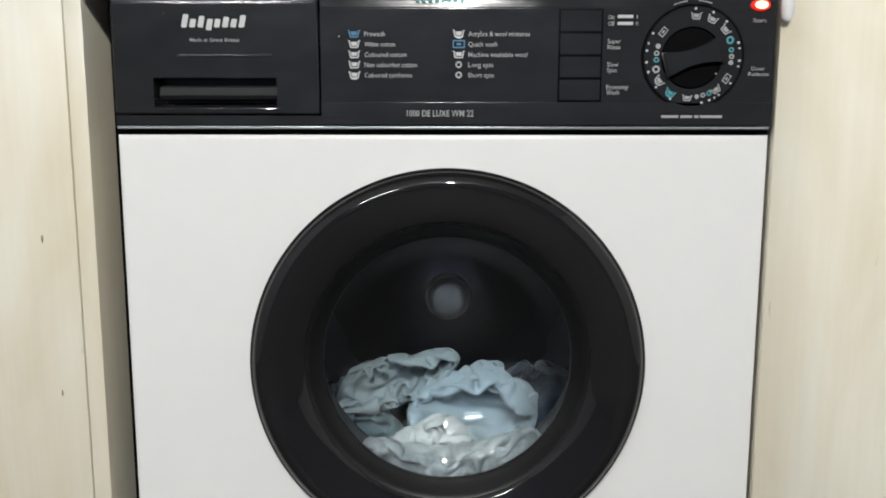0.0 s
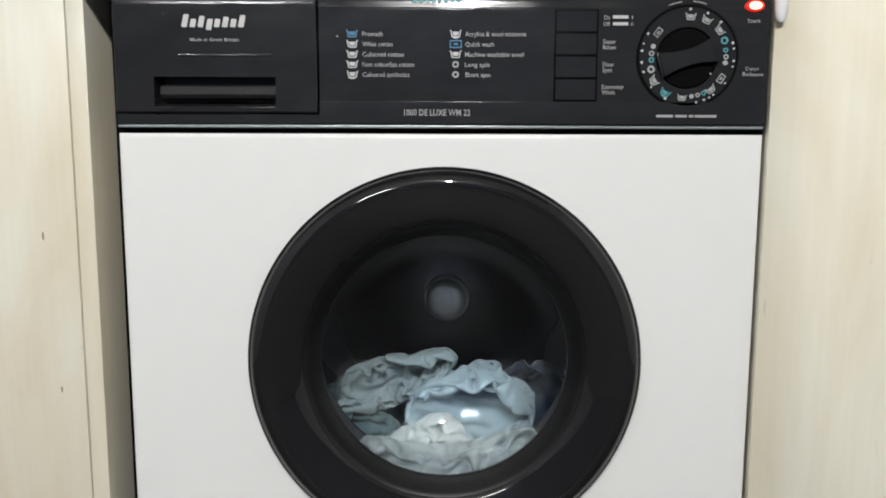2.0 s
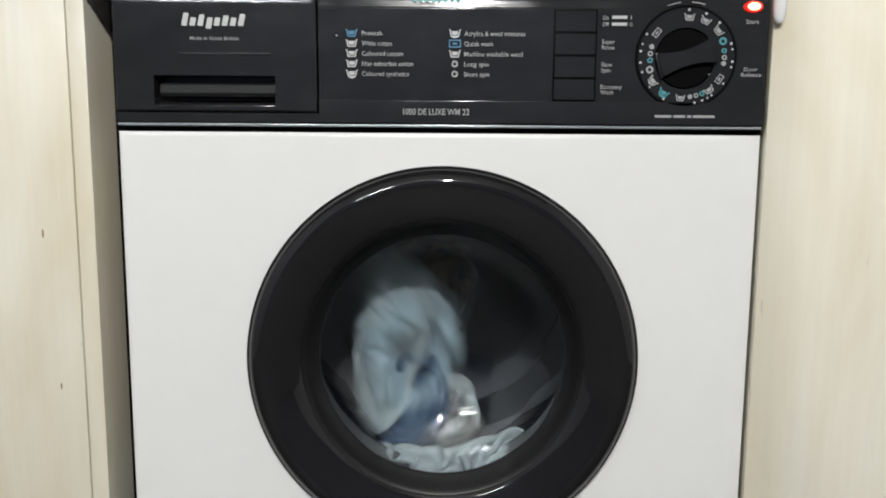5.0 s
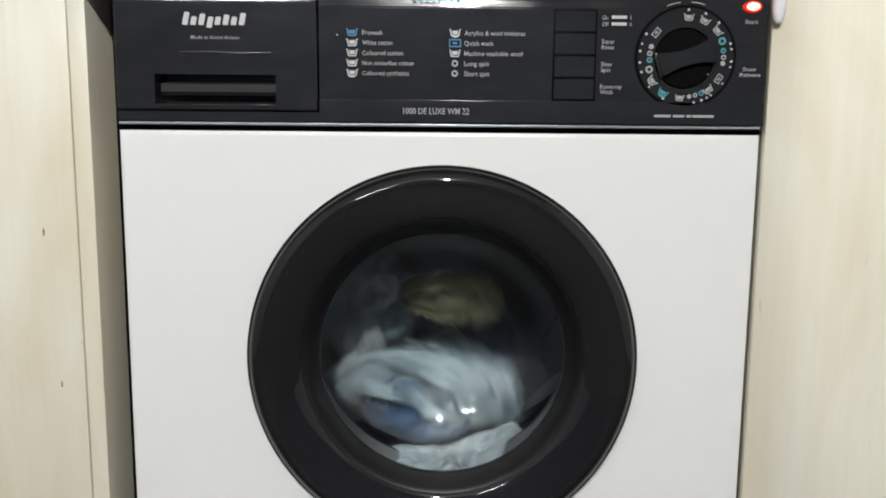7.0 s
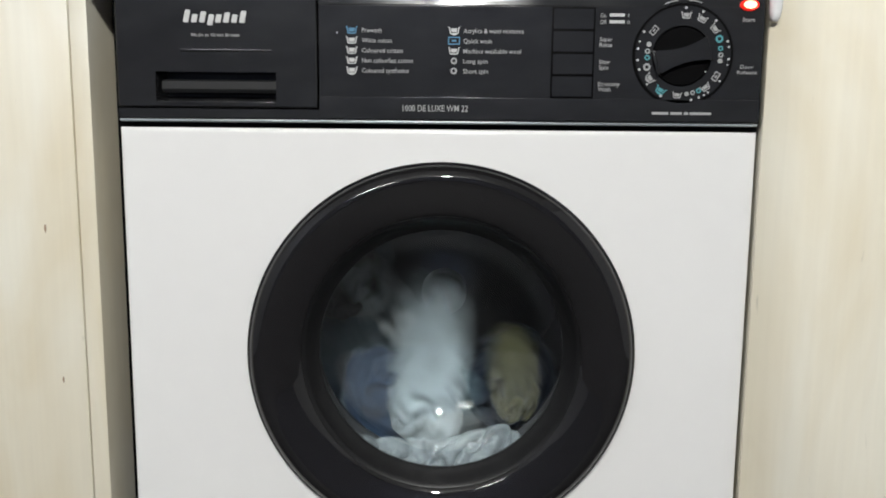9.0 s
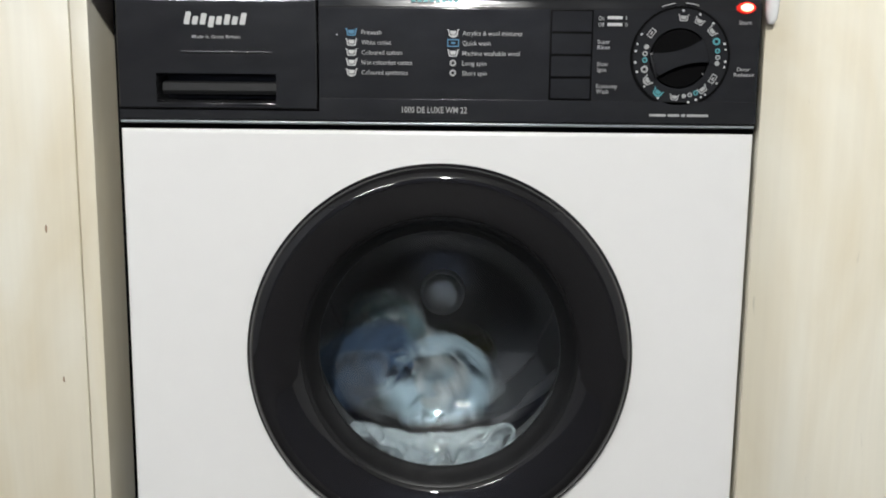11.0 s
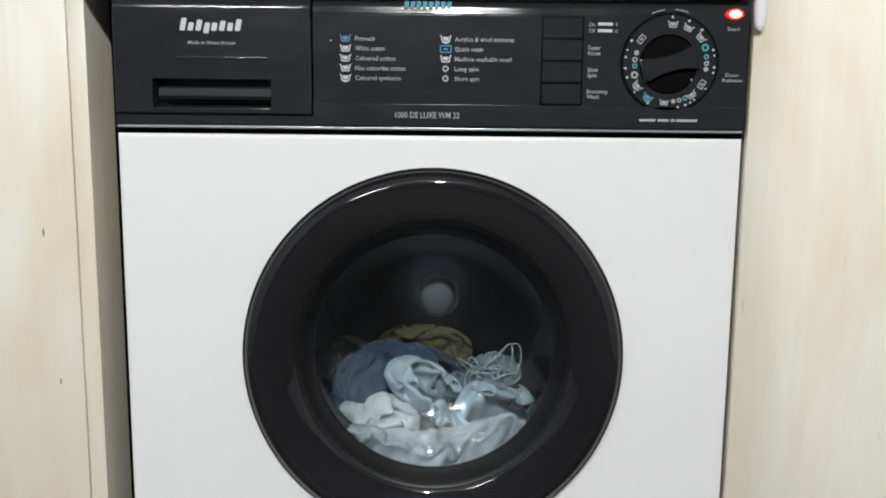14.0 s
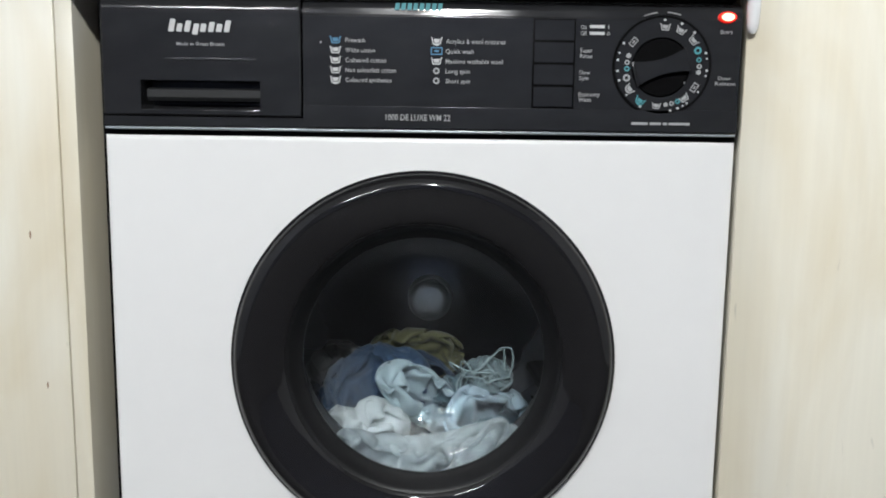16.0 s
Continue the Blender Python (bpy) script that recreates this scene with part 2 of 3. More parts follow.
def letters(words, x, z, height, width, mat, parent, y, name="lettering", centre=False):
    """Printed words of a given height and width, standing on the front, with a little thickness."""
    data = bpy.data.curves.new(name, "FONT")
    data.body, data.size, data.extrude, data.resolution_u = words, 1.0, 0.02, 2
    data.offset = 0.007
    ob = new(name, data)
    mesh = bpy.data.meshes.new_from_object(ob.evaluated_get(bpy.context.evaluated_depsgraph_get()))
    bpy.data.objects.remove(ob)
    xs, ys = [v.co.x for v in mesh.vertices], [v.co.y for v in mesh.vertices]
    x0, x1 = min(xs), max(xs)
    for v in mesh.vertices:
        u = (v.co.x - x0) / (x1 - x0) * width
        v.co = Vector((x + u - (width / 2 if centre else 0), y - 0.0003 - v.co.z * 0.004, z + v.co.y / 0.72 * height))
    mesh.materials.clear()
    mesh.materials.append(mat)
    out = new(name, mesh)
    out.parent = parent
    return out


def thing(name, label, category, group="", kind="", at=None):
    ob = new(name)
    ob.empty_display_size = 0.05
    if at is not None:
        ob.matrix_world = at
    return tagged(ob, label, category, group, kind)


# ---- the room ----
def structure(name, bm, mat, label):
    return tagged(part(name, bm, mat, None, "", False), label, "room", "", "structure")


structure("floor", box(-2.0, 2.0, -3.4, 0.75, -0.10, 0.0), FLOOR, "dark vinyl kitchen floor")
structure("ceiling", box(-2.0, 2.0, -3.4, 0.75, 2.4, 2.5), CEILING, "plain white painted ceiling")
structure("wall_north", box(-2.0, 2.0, 0.65, 0.75, 0.0, 2.4), WALL, "plain painted wall behind the machine")
structure("wall_south", box(-2.0, 2.0, -2.80, -2.70, 0.0, 2.4), DARK_WALL, "plain painted wall across the room")
structure("wall_west", box(-2.1, -2.0, -3.4, 0.75, 0.0, 2.4), WALL, "plain painted side wall")
structure("wall_east", box(2.0, 2.1, -3.4, 0.75, 0.0, 2.4), PALE_WALL, "pale painted side wall")

strip = thing("strip_lamp", "white strip lamp glowing on the far wall", "wall lamp", at=pose(*STRIP))
part("housing", box(-0.33, 0.33, -0.10, -0.030, -0.065, 0.065, 0.006), WHITE_PLASTIC, strip)
for side in (-0.30, 0.30):
    bulb = bmesh.new()
    bmesh.ops.create_uvsphere(bulb, u_segments=16, v_segments=10, radius=0.024)
    bmesh.ops.translate(bulb, verts=bulb.verts[:], vec=(side, 0.0, 0.0))
    part("bulb", bulb, LAMP_ON, strip, "bright end of the strip lamp")
spot = thing("spot_lamp", "small round white ceiling spot, lit", "ceiling lamp", "ceiling spots", at=pose(*SPOT))
spot_bm = lathe([(0.0, 0.0), (0.10, 0.0), (0.10, 0.10), (0.0, 0.10)], 0, 0, 32)
bmesh.ops.rotate(spot_bm, verts=spot_bm.verts[:], cent=(0, 0, 0), matrix=Matrix.Rotation(radians(90), 3, "X"))
part("housing", spot_bm, WHITE_PLASTIC, spot)
copy_thing(spot, pose(*BEAM_SPOT))


# ---- kitchen cabinets beside the machine ----
def knot_at(x, z, w, h, y, parent):
    bm = bmesh.new()
    bmesh.ops.create_icosphere(bm, subdivisions=2, radius=1)
    for v in bm.verts:
        v.co = Vector((x + v.co.x * w, y + v.co.y * 0.0004, z + v.co.z * h))
    return part("knot", bm, KNOT, parent, "small brown knot in the veneer")


left = thing("base_cabinet", "pale maple kitchen base cabinet beside the machine", "cabinet", "kitchen cabinets")
part("side_panel", box(-0.3388, -0.3222, -0.004, 0.58, 0.10, 0.868, 0.0012), MAPLE, left)
left_door = part("door", box(-0.93, -0.3394, -0.005, 0.013, 0.11, 0.866, 0.0015), MAPLE, left, "pale maple slab door, closed")
knot_at(-0.3715, 0.6043, 0.0011, 0.0042, -0.005, left_door)
knot_at(-0.3626, 0.4559, 0.0009, 0.0034, -0.005, left_door)
part("carcass", box(-0.93, -0.3394, 0.016, 0.58, 0.10, 0.868), MAPLE, left)
part("plinth", box(-0.93, -0.3222, 0.06, 0.075, 0.0, 0.099), MAPLE, left)

right = thing("tall_cabinet", "pale maple tall kitchen cabinet with white handle", "cabinet", "kitchen cabinets")
right_door = part("door", box(0.3005, 0.90, -0.004, 0.014, 0.11, 2.10, 0.0015), MAPLE, right, "pale maple slab door, closed")
part("carcass", box(0.3005, 0.90, 0.017, 0.58, 0.10, 2.12), MAPLE, right)
part("plinth", box(0.3005, 0.90, 0.06, 0.075, 0.0, 0.099), MAPLE, right)
tongue = bmesh.new()
rows = []
for z, w in ((0.7988, 0.0), (0.7993, 0.0022), (0.8008, 0.0036), (0.8035, 0.0047), (0.8080, 0.0055), (0.8200, 0.0062), (0.9200, 0.0062), (0.9280, 0.0050), (0.9300, 0.0)):
    rows.append([tongue.verts.new((0.3030 + w * math.cos(2 * math.pi * k / 20), -0.0098 + 0.92 * w * math.sin(2 * math.pi * k / 20), z)) for k in range(20)])
for p, q in zip(rows, rows[1:]):
    for k in range(20):
        tongue.faces.new((p[k], p[(k + 1) % 20], q[(k + 1) % 20], q[k]))
bmesh.ops.remove_doubles(tongue, verts=tongue.verts[:], dist=1e-5)
part("handle", tongue, WHITE_PLASTIC, right_door, "white rounded plastic handle")

worktop = tagged(part("worktop", box(-0.93, 0.2985, -0.092, 0.62, 0.872, 0.910, 0.004), WORKTOP), "dark speckled laminate worktop over the machine", "worktop")

# ---- the washing machine ----
CX, CZ = 0.005, 0.4842
machine = thing("washing_machine", "white front-loading washing machine with charcoal control panel", "washing machine")


def front_panel():
    """White sheet-steel front with rolled edges and a round hole for the door."""
    bm = bmesh.new()
    x0, x1, z0, z1, hole, steps = -0.2975, 0.2975, 0.085, 0.7005, 0.150, 160
    corners = [math.atan2(z - CZ, x - CX) for x in (x0, x1) for z in (z0, z1)]
    angles = sorted([2 * math.pi * i / steps - math.pi for i in range(steps)] + corners)

    def reach(a):
        c, s = math.cos(a), math.sin(a)
        tx = ((x1 if c > 0 else x0) - CX) / c if abs(c) > 1e-9 else 1e9
        tz = ((z1 if s > 0 else z0) - CZ) / s if abs(s) > 1e-9 else 1e9
        return min(tx, tz)

    def drop(x, z):
        # rolled edges: the sheet falls back towards its rim
        d = 0.0
        for gap, r in ((x - x0, 0.004), (x1 - x, 0.026), (z1 - z, 0.004), (z - z0, 0.004)):
            if gap < r:
                d = max(d, min(r * 0.45, 0.0030) * (1 - gap / r) ** 2)
        return d

    loops = []
    for k in (0.0, 0.0, 0.5, 0.8, 0.9, 0.94, 0.96, 0.975, 0.985, 0.99, 0.995, 1.0):
        ring = []
        for a in angles:
            r = hole + (reach(a) - hole) * k
            x, z = CX + r * math.cos(a), CZ + r * math.sin(a)
            ring.append(bm.verts.new((x, 0.012 if not loops else drop(x, z), z)))
        loops.append(ring)
    loops.append([bm.verts.new((v.co.x, 0.02, v.co.z)) for v in loops[-1]])
    for a, b in zip(loops, loops[1:]):
        for i in range(len(a)):
            j = (i + 1) % len(a)
            bm.faces.new((a[i], a[j], b[j], b[i]))
    return bm


part("front_panel", front_panel(), ENAMEL, machine, "white enamelled steel front panel")
part("side_panel", box(-0.2945, -0.2915, 0.021, 0.54, 0.05, 0.84), BODY, machine)
part("side_panel", box(0.2915, 0.2945, 0.021, 0.54, 0.05, 0.84), BODY, machine)
# black strip added in the cabinet gap, standing in for its deep shade
part("gap_shade_strip", box(-0.3195, -0.2950, 0.046, 0.060, 0.06, 0.83), BLACK, machine, "black strip added for the shade in the gap")
part("back_panel", box(-0.2912, 0.2912, 0.50, 0.503, 0.05, 0.84), BODY, machine)
part("lid", box(-0.2965, 0.2965, 0.022, 0.545, 0.8405, 0.865, 0.004), ENAMEL, machine)
part("kick_plate", box(-0.294, 0.294, 0.022, 0.030, 0.02, 0.083, 0.002), ENAMEL, machine)
for fx in (-0.25, 0.25):
    for fy in (0.06, 0.49):
        foot = lathe([(0.0, 0.0), (0.022, 0.0), (0.022, 0.012), (0.008, 0.016), (0.008, 0.05), (0.0, 0.05)], 0, 0, 20)
        bmesh.ops.rotate(foot, verts=foot.verts[:], cent=(0, 0, 0), matrix=Matrix.Rotation(radians(90), 3, "X"))
        bmesh.ops.translate(foot, verts=foot.verts[:], vec=(fx, fy, 0))
        part("foot", foot, RUBBER, machine)

# control panel: a moulding whose section bows slightly and rolls back at the top
FY = -0.008


def extrude_section(section, x0, x1, columns=2):
    """Sweeps a closed (y, z) section along x."""
    bm = bmesh.new()
    rows = [[bm.verts.new((x0 + (x1 - x0) * i / (columns - 1), y, z)) for y, z in section] for i in range(columns)]
    for a, b in zip(rows, rows[1:]):
        for i in range(len(section)):
            j = (i + 1) % len(section)
            bm.faces.new((a[i], a[j], b[j], b[i]))
    bm.faces.new(rows[0])
    bm.faces.new(list(reversed(rows[-1])))
    return bm


def fascia_section(z0, front=FY):
    low = [(0.018, z0), (front - 0.0002, z0), (front - 0.0014, z0 + 0.0012), (front - 0.0014, 0.7290)]
    for k in range(1, 6):
        a = math.pi / 2 * k / 5
        low.append((front - 0.0014 + 0.0006 * (1 - math.cos(a)), 0.7290 + 0.0006 * math.sin(a)))
    low.append((front, 0.7297))
    top = [(front, 0.8105)]
    for k in range(1, 5):
        a = math.pi / 5 * k / 4
        top.append((front + 0.0020 * (1 - math.cos(a)), 0.8105 + 0.0020 * math.sin(a)))
    y, z = top[-1]
    top.append((y + 0.0002, z + 0.0020))
    for k in range(0, 9):
        a = math.pi / 2 * k / 8
        top.append((y + 0.0004 + 0.012 * (1 - math.cos(a)), z + 0.0030 + 0.0130 * math.sin(a)))
    return low + top + [(0.018, 0.8305)]


fascia = part("fascia", extrude_section(fascia_section(0.7085), -0.1085, 0.2945), FASCIA, machine, "charcoal glossy control panel")
part("fascia_end", extrude_section([(0.018, 0.7085), (FY + 0.001, 0.7085), (FY, 0.7095), (FY, 0.7175), (0.018, 0.7175)], -0.2945, -0.1088), FASCIA, machine)
part("silver_trim", box(-0.2945, 0.2945, FY + 0.001, 0.017, 0.7058, 0.7080, 0.0004), TRIM, machine, "thin silver line under the control panel")
part("shadow_gap", box(-0.2970, 0.2985, 0.004, 0.017, 0.7008, 0.7056), BLACK, machine, "black joint under the control panel")
part("top_rail", box(-0.2940, 0.2940, 0.010, 0.020, 0.8310, 0.8400), BLACK, machine)


# detergent drawer with a recessed grip
def drawer_front():
    """A moulded drawer front with a rectangular recess for the fingers."""
    bm = bmesh.new()
    x0, x1, z0, z1 = -0.2945, -0.1105, 0.7190, 0.8140
    a0, a1, b0, b1 = -0.2590, -0.1482, 0.7238, 0.7508
    xs, zs = [x0, x0 + 0.0012, a0, a1, x1 - 0.0012, x1], [z0, z0 + 0.0012, b0, b1, z1]
    y = FY - 0.0012
    grid = {}
    for i, x in enumerate(xs):
        for j, z in enumerate(zs):
            edge = i in (0, 5) or j == 0
            grid[i, j] = bm.verts.new((x, y + (0.0012 if edge else 0), z))
    for i in range(5):
        for j in range(4):
            if (i, j) != (2, 2):
                bm.faces.new((grid[i, j], grid[i + 1, j], grid[i + 1, j + 1], grid[i, j + 1]))
    # recess: side walls, sloping back
    depth = 0.024
    hole = [grid[2, 2], grid[3, 2], grid[3, 3], grid[2, 3]]
    inner = [bm.verts.new((v.co.x + dx, y + depth, v.co.z + dz)) for v, dx, dz in zip(hole, (0.002, -0.002, -0.002, 0.002), (0.006, 0.006, 0.0, 0.0))]
    for i in range(4):
        bm.faces.new((hole[i], hole[(i + 1) % 4], inner[(i + 1) % 4], inner[i]))
    bm.faces.new(inner)
    # rolled top
    last = [grid[i, 4] for i in range(6)]
    for k in range(1, 8):
        a = math.pi / 2 * k / 7
        row = [bm.verts.new((v.co.x, v.co.y + 0.013 * (1 - math.cos(a)), z1 + 0.0155 * math.sin(a))) for v in [grid[i, 4] for i in range(6)]]
        for i in range(5):
            bm.faces.new((last[i], last[i + 1], row[i + 1], row[i]))
        last = row
    # sides going back
    for i in (0, 5):
        col = [grid[i, j] for j in range(5)]
        back = [bm.verts.new((v.co.x, 0.016, v.co.z)) for v in col]
        for j in range(4):
            bm.faces.new((col[j], col[j + 1], back[j + 1], back[j]))
    row = [grid[i, 0] for i in range(6)]
    back = [bm.verts.new((v.co.x, 0.016, v.co.z)) for v in row]
    for i in range(5):
        bm.faces.new((row[i], row[i + 1], back[i + 1], back[i]))
    return bm


drawer = part("detergent_drawer", drawer_front(), FASCIA, machine, "closed charcoal detergent drawer with recessed grip")
part("grip_bar", extrude_section([(FY + 0.004, 0.7325), (FY + 0.002, 0.7355), (FY + 0.003, 0.7425), (FY + 0.010, 0.7445), (FY + 0.010, 0.7325)], -0.2545, -0.1484), SLOT, drawer, "ribbed grip inside the recess")
part("grip_lip", box(-0.2585, -0.1487, FY - 0.0022, FY - 0.0008, 0.7222, 0.7240, 0.0005), FASCIA, drawer)
part("brow", extrude_section([(FY - 0.0010 - 0.0008 * math.sin(math.pi * k / 10), 0.7700 - 0.0015 * math.cos(math.pi * k / 10)) for k in range(11)], -0.2350, -0.1520), FASCIA, drawer, "slim raised line above the grip")
part("inner_gap", box(-0.2935, -0.1090, 0.0165, 0.0180, 0.7180, 0.8300), BLACK, machine)

# maker's mark: plain slanted strokes, never letters
DY = FY - 0.0013


for k in range(8):
    x, z, w, h = -0.2318 + 0.0073 * k, (0.7945, 0.7945, 0.7945, 0.7920, 0.7945, 0.7945, 0.7945, 0.7945)[k], 0.0048, (0.0112, 0.0072, 0.0098, 0.0097, 0.0072, 0.0090, 0.0072, 0.0104)[k]
    bm = bmesh.new()
    prism([(x, z + 0.001), (x + 0.001, z), (x + w, z), (x + w + h * 0.20, z + h - 0.001), (x + w - 0.001 + h * 0.22, z + h), (x + h * 0.22, z + h)], DY - 0.0004, DY + 0.0004, bm)
    part("mark_stroke", bm, INK, drawer, "", False)
letters("Made in Great Britain", -0.2244, 0.7822, 0.0031, 0.0440, DIM_INK, drawer, DY)

# range mark at the top: plain bars
bm = bmesh.new()
for k in range(8):
    prism([(-0.0240 + k * 0.0056, 0.8166), (-0.0200 + k * 0.0056, 0.8166), (-0.0194 + k * 0.0056, 0.8226), (-0.0232 + k * 0.0056, 0.8226)], FY - 0.0012, FY + 0.004, bm)
part("range_mark", bm, TEAL_INK, fascia, "teal range mark near the top edge", False)

LY = FY - 0.0008
letters("1000 DE LUXE WM 22", -0.0318, 0.7168, 0.0058, 0.0600, DIM_INK, fascia, FY - 0.0014)


def tub_symbol(x, z, s, mat, kind="tub", parent=None, turn=0.0, y=LY):
    """A small washtub pictogram: a bowl outline with a fill, a spiral dot or a block."""
    bm = bmesh.new()
    c, sn = math.cos(turn), math.sin(turn)

    def put(pts):
        prism([(x + (px * c - pz * sn) * s, z + (px * sn + pz * c) * s) for px, pz in pts], y - 0.0003, y + 0.0003, bm)

    if kind in ("tub", "bowl"):
        # a basin: rim lips, sloping sides, flat or rounded bottom, pale water inside
        for m in (-1, 1):
            put([(m * 0.78, 0.44), (m * 0.56, 0.44), (m * 0.56, 0.34), (m * 0.72, 0.34)])
            put([(m * 0.68, 0.44), (m * 0.54, 0.44), (m * 0.36, -0.40), (m * 0.52, -0.40)])
        if kind == "tub":
            put([(-0.50, -0.32), (0.50, -0.32), (0.44, -0.46), (-0.44, -0.46)])
        else:
            put([(-0.52, -0.30), (0.52, -0.30), (0.30, -0.52), (0.0, -0.60), (-0.30, -0.52)])
        put([(-0.40, 0.26), (0.40, 0.26), (0.30, -0.20), (-0.30, -0.20)])
    elif kind == "dot":
        put(disc_outline(0, 0, 0.5, 14))
    elif kind == "ring":
        out, inn = disc_outline(0, 0, 0.55, 16), disc_outline(0, 0, 0.28, 16)
        for i in range(16):
            j = (i + 1) % 16
            put([out[i], out[j], inn[j], inn[i]])
    else:
        for c0, c1, d0, d1 in ((-0.75, 0.75, 0.34, 0.48), (-0.75, 0.75, -0.48, -0.34), (-0.75, -0.61, -0.34, 0.34), (0.61, 0.75, -0.34, 0.34), (-0.28, 0.28, -0.12, 0.12)):
            put([(c0, d0), (c1, d0), (c1, d1), (c0, d1)])
    return part("symbol", bm, mat, parent, "", False)


programmes = [("Prewash", 0.0182, "tub", BLUE_INK), ("White cotton", 0.0272, "tub", INK), ("Coloured cotton", 0.0372, "tub", INK), ("Non colourfast cotton", 0.0465, "tub", INK), ("Coloured synthetics", 0.0425, "bowl", INK)]
for k, (words, wide, kind, ink) in enumerate(programmes):
    z = 0.7892 - 0.00895 * k
    tub_symbol(-0.0784, z, 0.0072, ink, kind, fascia)
    letters(words, -0.0692, z - 0.0022, 0.0042, wide, DIM_INK, fascia, LY)
programmes = [("Acrylics & wool mixtures", 0.0545, "bowl", INK), ("Quick wash", 0.0258, "block", BLUE_INK), ("Machine washable wool", 0.0525, "tub", INK), ("Long spin", 0.0222, "ring", DIM_INK), ("Short spin", 0.0228, "ring", DIM_INK)]
for k, (words, wide, kind, ink) in enumerate(programmes):
    z = 0.7892 - 0.00895 * k
    tub_symbol(0.0147, z, 0.0072 if k < 3 else 0.0054, ink, kind, fascia)
    letters(words, 0.0232, z - 0.0022, 0.0042, wide, DIM_INK, fascia, LY)
tub_symbol(-0.0918, 0.7868, 0.0016, DIM_INK, "dot", fascia)

# push buttons in a black surround
part("button_surround", box(0.1032, 0.1422, FY - 0.0011, FY + 0.002, 0.7296, 0.8107, 0.0004), BLACK, fascia)
for k in range(4):
    z1 = 0.8098 - k * 0.0200
    part("button", box(0.1047, 0.1407, FY - 0.0016, FY, z1 - 0.0184, z1 - 0.0006), FASCIA, fascia, "charcoal push button")
for words, z, wide in (("On", 0.8036, 0.0052), ("Off", 0.7980, 0.0056), ("Super", 0.7828, 0.0115), ("Rinse", 0.7778, 0.0115), ("Slow", 0.7628, 0.0100), ("Spin", 0.7578, 0.0085), ("Economy", 0.7430, 0.0195), ("Wash", 0.7382, 0.0115)):
    letters(words, 0.1466, z - 0.0020, 0.0039, wide, DIM_INK, fascia, LY)
for z in (0.8040, 0.7980):
    part("mark_bar", box(0.1550, 0.1684, LY - 0.0004, LY + 0.0004, z - 0.0013, z + 0.0013), INK, fascia, "", False)
letters("I", 0.1716, 0.8022, 0.0032, 0.0007, DIM_INK, fascia, LY)
letters("O", 0.1706, 0.7962, 0.0032, 0.0026, DIM_INK, fascia, LY)

# programme dial
DX, DZ, DR = 0.2224, 0.7694, 0.0452
dial = part("programme_dial", lathe([(0.0, FY - 0.0010), (DR - 0.0030, FY - 0.0008), (DR + 0.0004, FY - 0.0008), (DR + 0.0010, FY + 0.002)], DX, DZ, 72), BLACK, fascia, "black round programme dial with symbols")
part("dial_face", lathe([(0.0, FY - 0.0014), (DR - 0.0020, FY - 0.0014), (DR - 0.0020, FY - 0.0006)], DX, DZ, 72), FASCIA, dial)
knob = part("knob", lathe([(0.0272, FY - 0.0014), (0.0268, FY - 0.0024), (0.0262, FY - 0.0028), (0.0258, FY - 0.0022), (0.0254, FY - 0.0017), (0.0, FY - 0.0017)], DX - 0.001, DZ - 0.001, 64), BLACK, dial, "black turning knob")
grip = bmesh.new()
shape = []
for k in range(13):
    s = -1 + 2 * k / 12
    shape.append((s * 0.0262, 0.0068 + 0.0050 * abs(s) ** 2.0))
for k in range(13):
    s = 1 - 2 * k / 12
    shape.append((s * 0.0262, -0.0068 - 0.0050 * abs(s) ** 2.0))
ca, sa = math.cos(radians(16)), math.sin(radians(16))
prism([(DX - 0.001 + px * ca - pz * sa, DZ - 0.001 + px * sa + pz * ca) for px, pz in shape], FY - 0.0072, FY - 0.0015, grip)
bmesh.ops.bevel(grip, geom=[e for e in grip.edges if abs(e.verts[0].co.y - e.verts[1].co.y) < 1e-5 and e.verts[0].co.y < FY - 0.006], offset=0.002, segments=3, affect="EDGES")
part("grip", grip, FASCIA, knob, "raised grip across the knob")
for angle, kind, ink, s, r in (
        (0, "tub", INK, 0.0078, 0.0350), (24, "tub", INK, 0.0078, 0.0355), (48, "tub", INK, 0.0080, 0.0360), (64, "ring", TEAL_INK, 0.0072, 0.0350),
        (78, "ring", TEAL_INK, 0.0048, 0.0340), (88, "ring", DIM_INK, 0.0048, 0.0340), (97, "dot", INK, 0.0050, 0.0340), (120, "block", INK, 0.0064, 0.0360),
        (141, "tub", INK, 0.0076, 0.0360), (152, "ring", TEAL_INK, 0.0048, 0.0355), (161, "ring", DIM_INK, 0.0044, 0.0352), (170, "dot", INK, 0.0046, 0.0352),
        (184, "tub", INK, 0.0070, 0.0362), (209, "bowl", TEAL_INK, 0.0080, 0.0370), (232, "bowl", INK, 0.0080, 0.0360), (249, "ring", INK, 0.0070, 0.0342),
        (263, "ring", TEAL_INK, 0.0052, 0.0325), (273, "ring", DIM_INK, 0.0050, 0.0325), (284, "dot", INK, 0.0052, 0.0325), (306, "block", DIM_INK, 0.0064, 0.0345)):
    a = radians(90 - angle - 2)
    turn = a - math.pi / 2 if angle < 100 or angle > 260 else a + math.pi / 2
    tub_symbol(DX + r * math.cos(a), DZ + r * math.sin(a), s * 0.86, DIM_INK if ink is INK else ink, kind, dial, turn, FY - 0.0018)
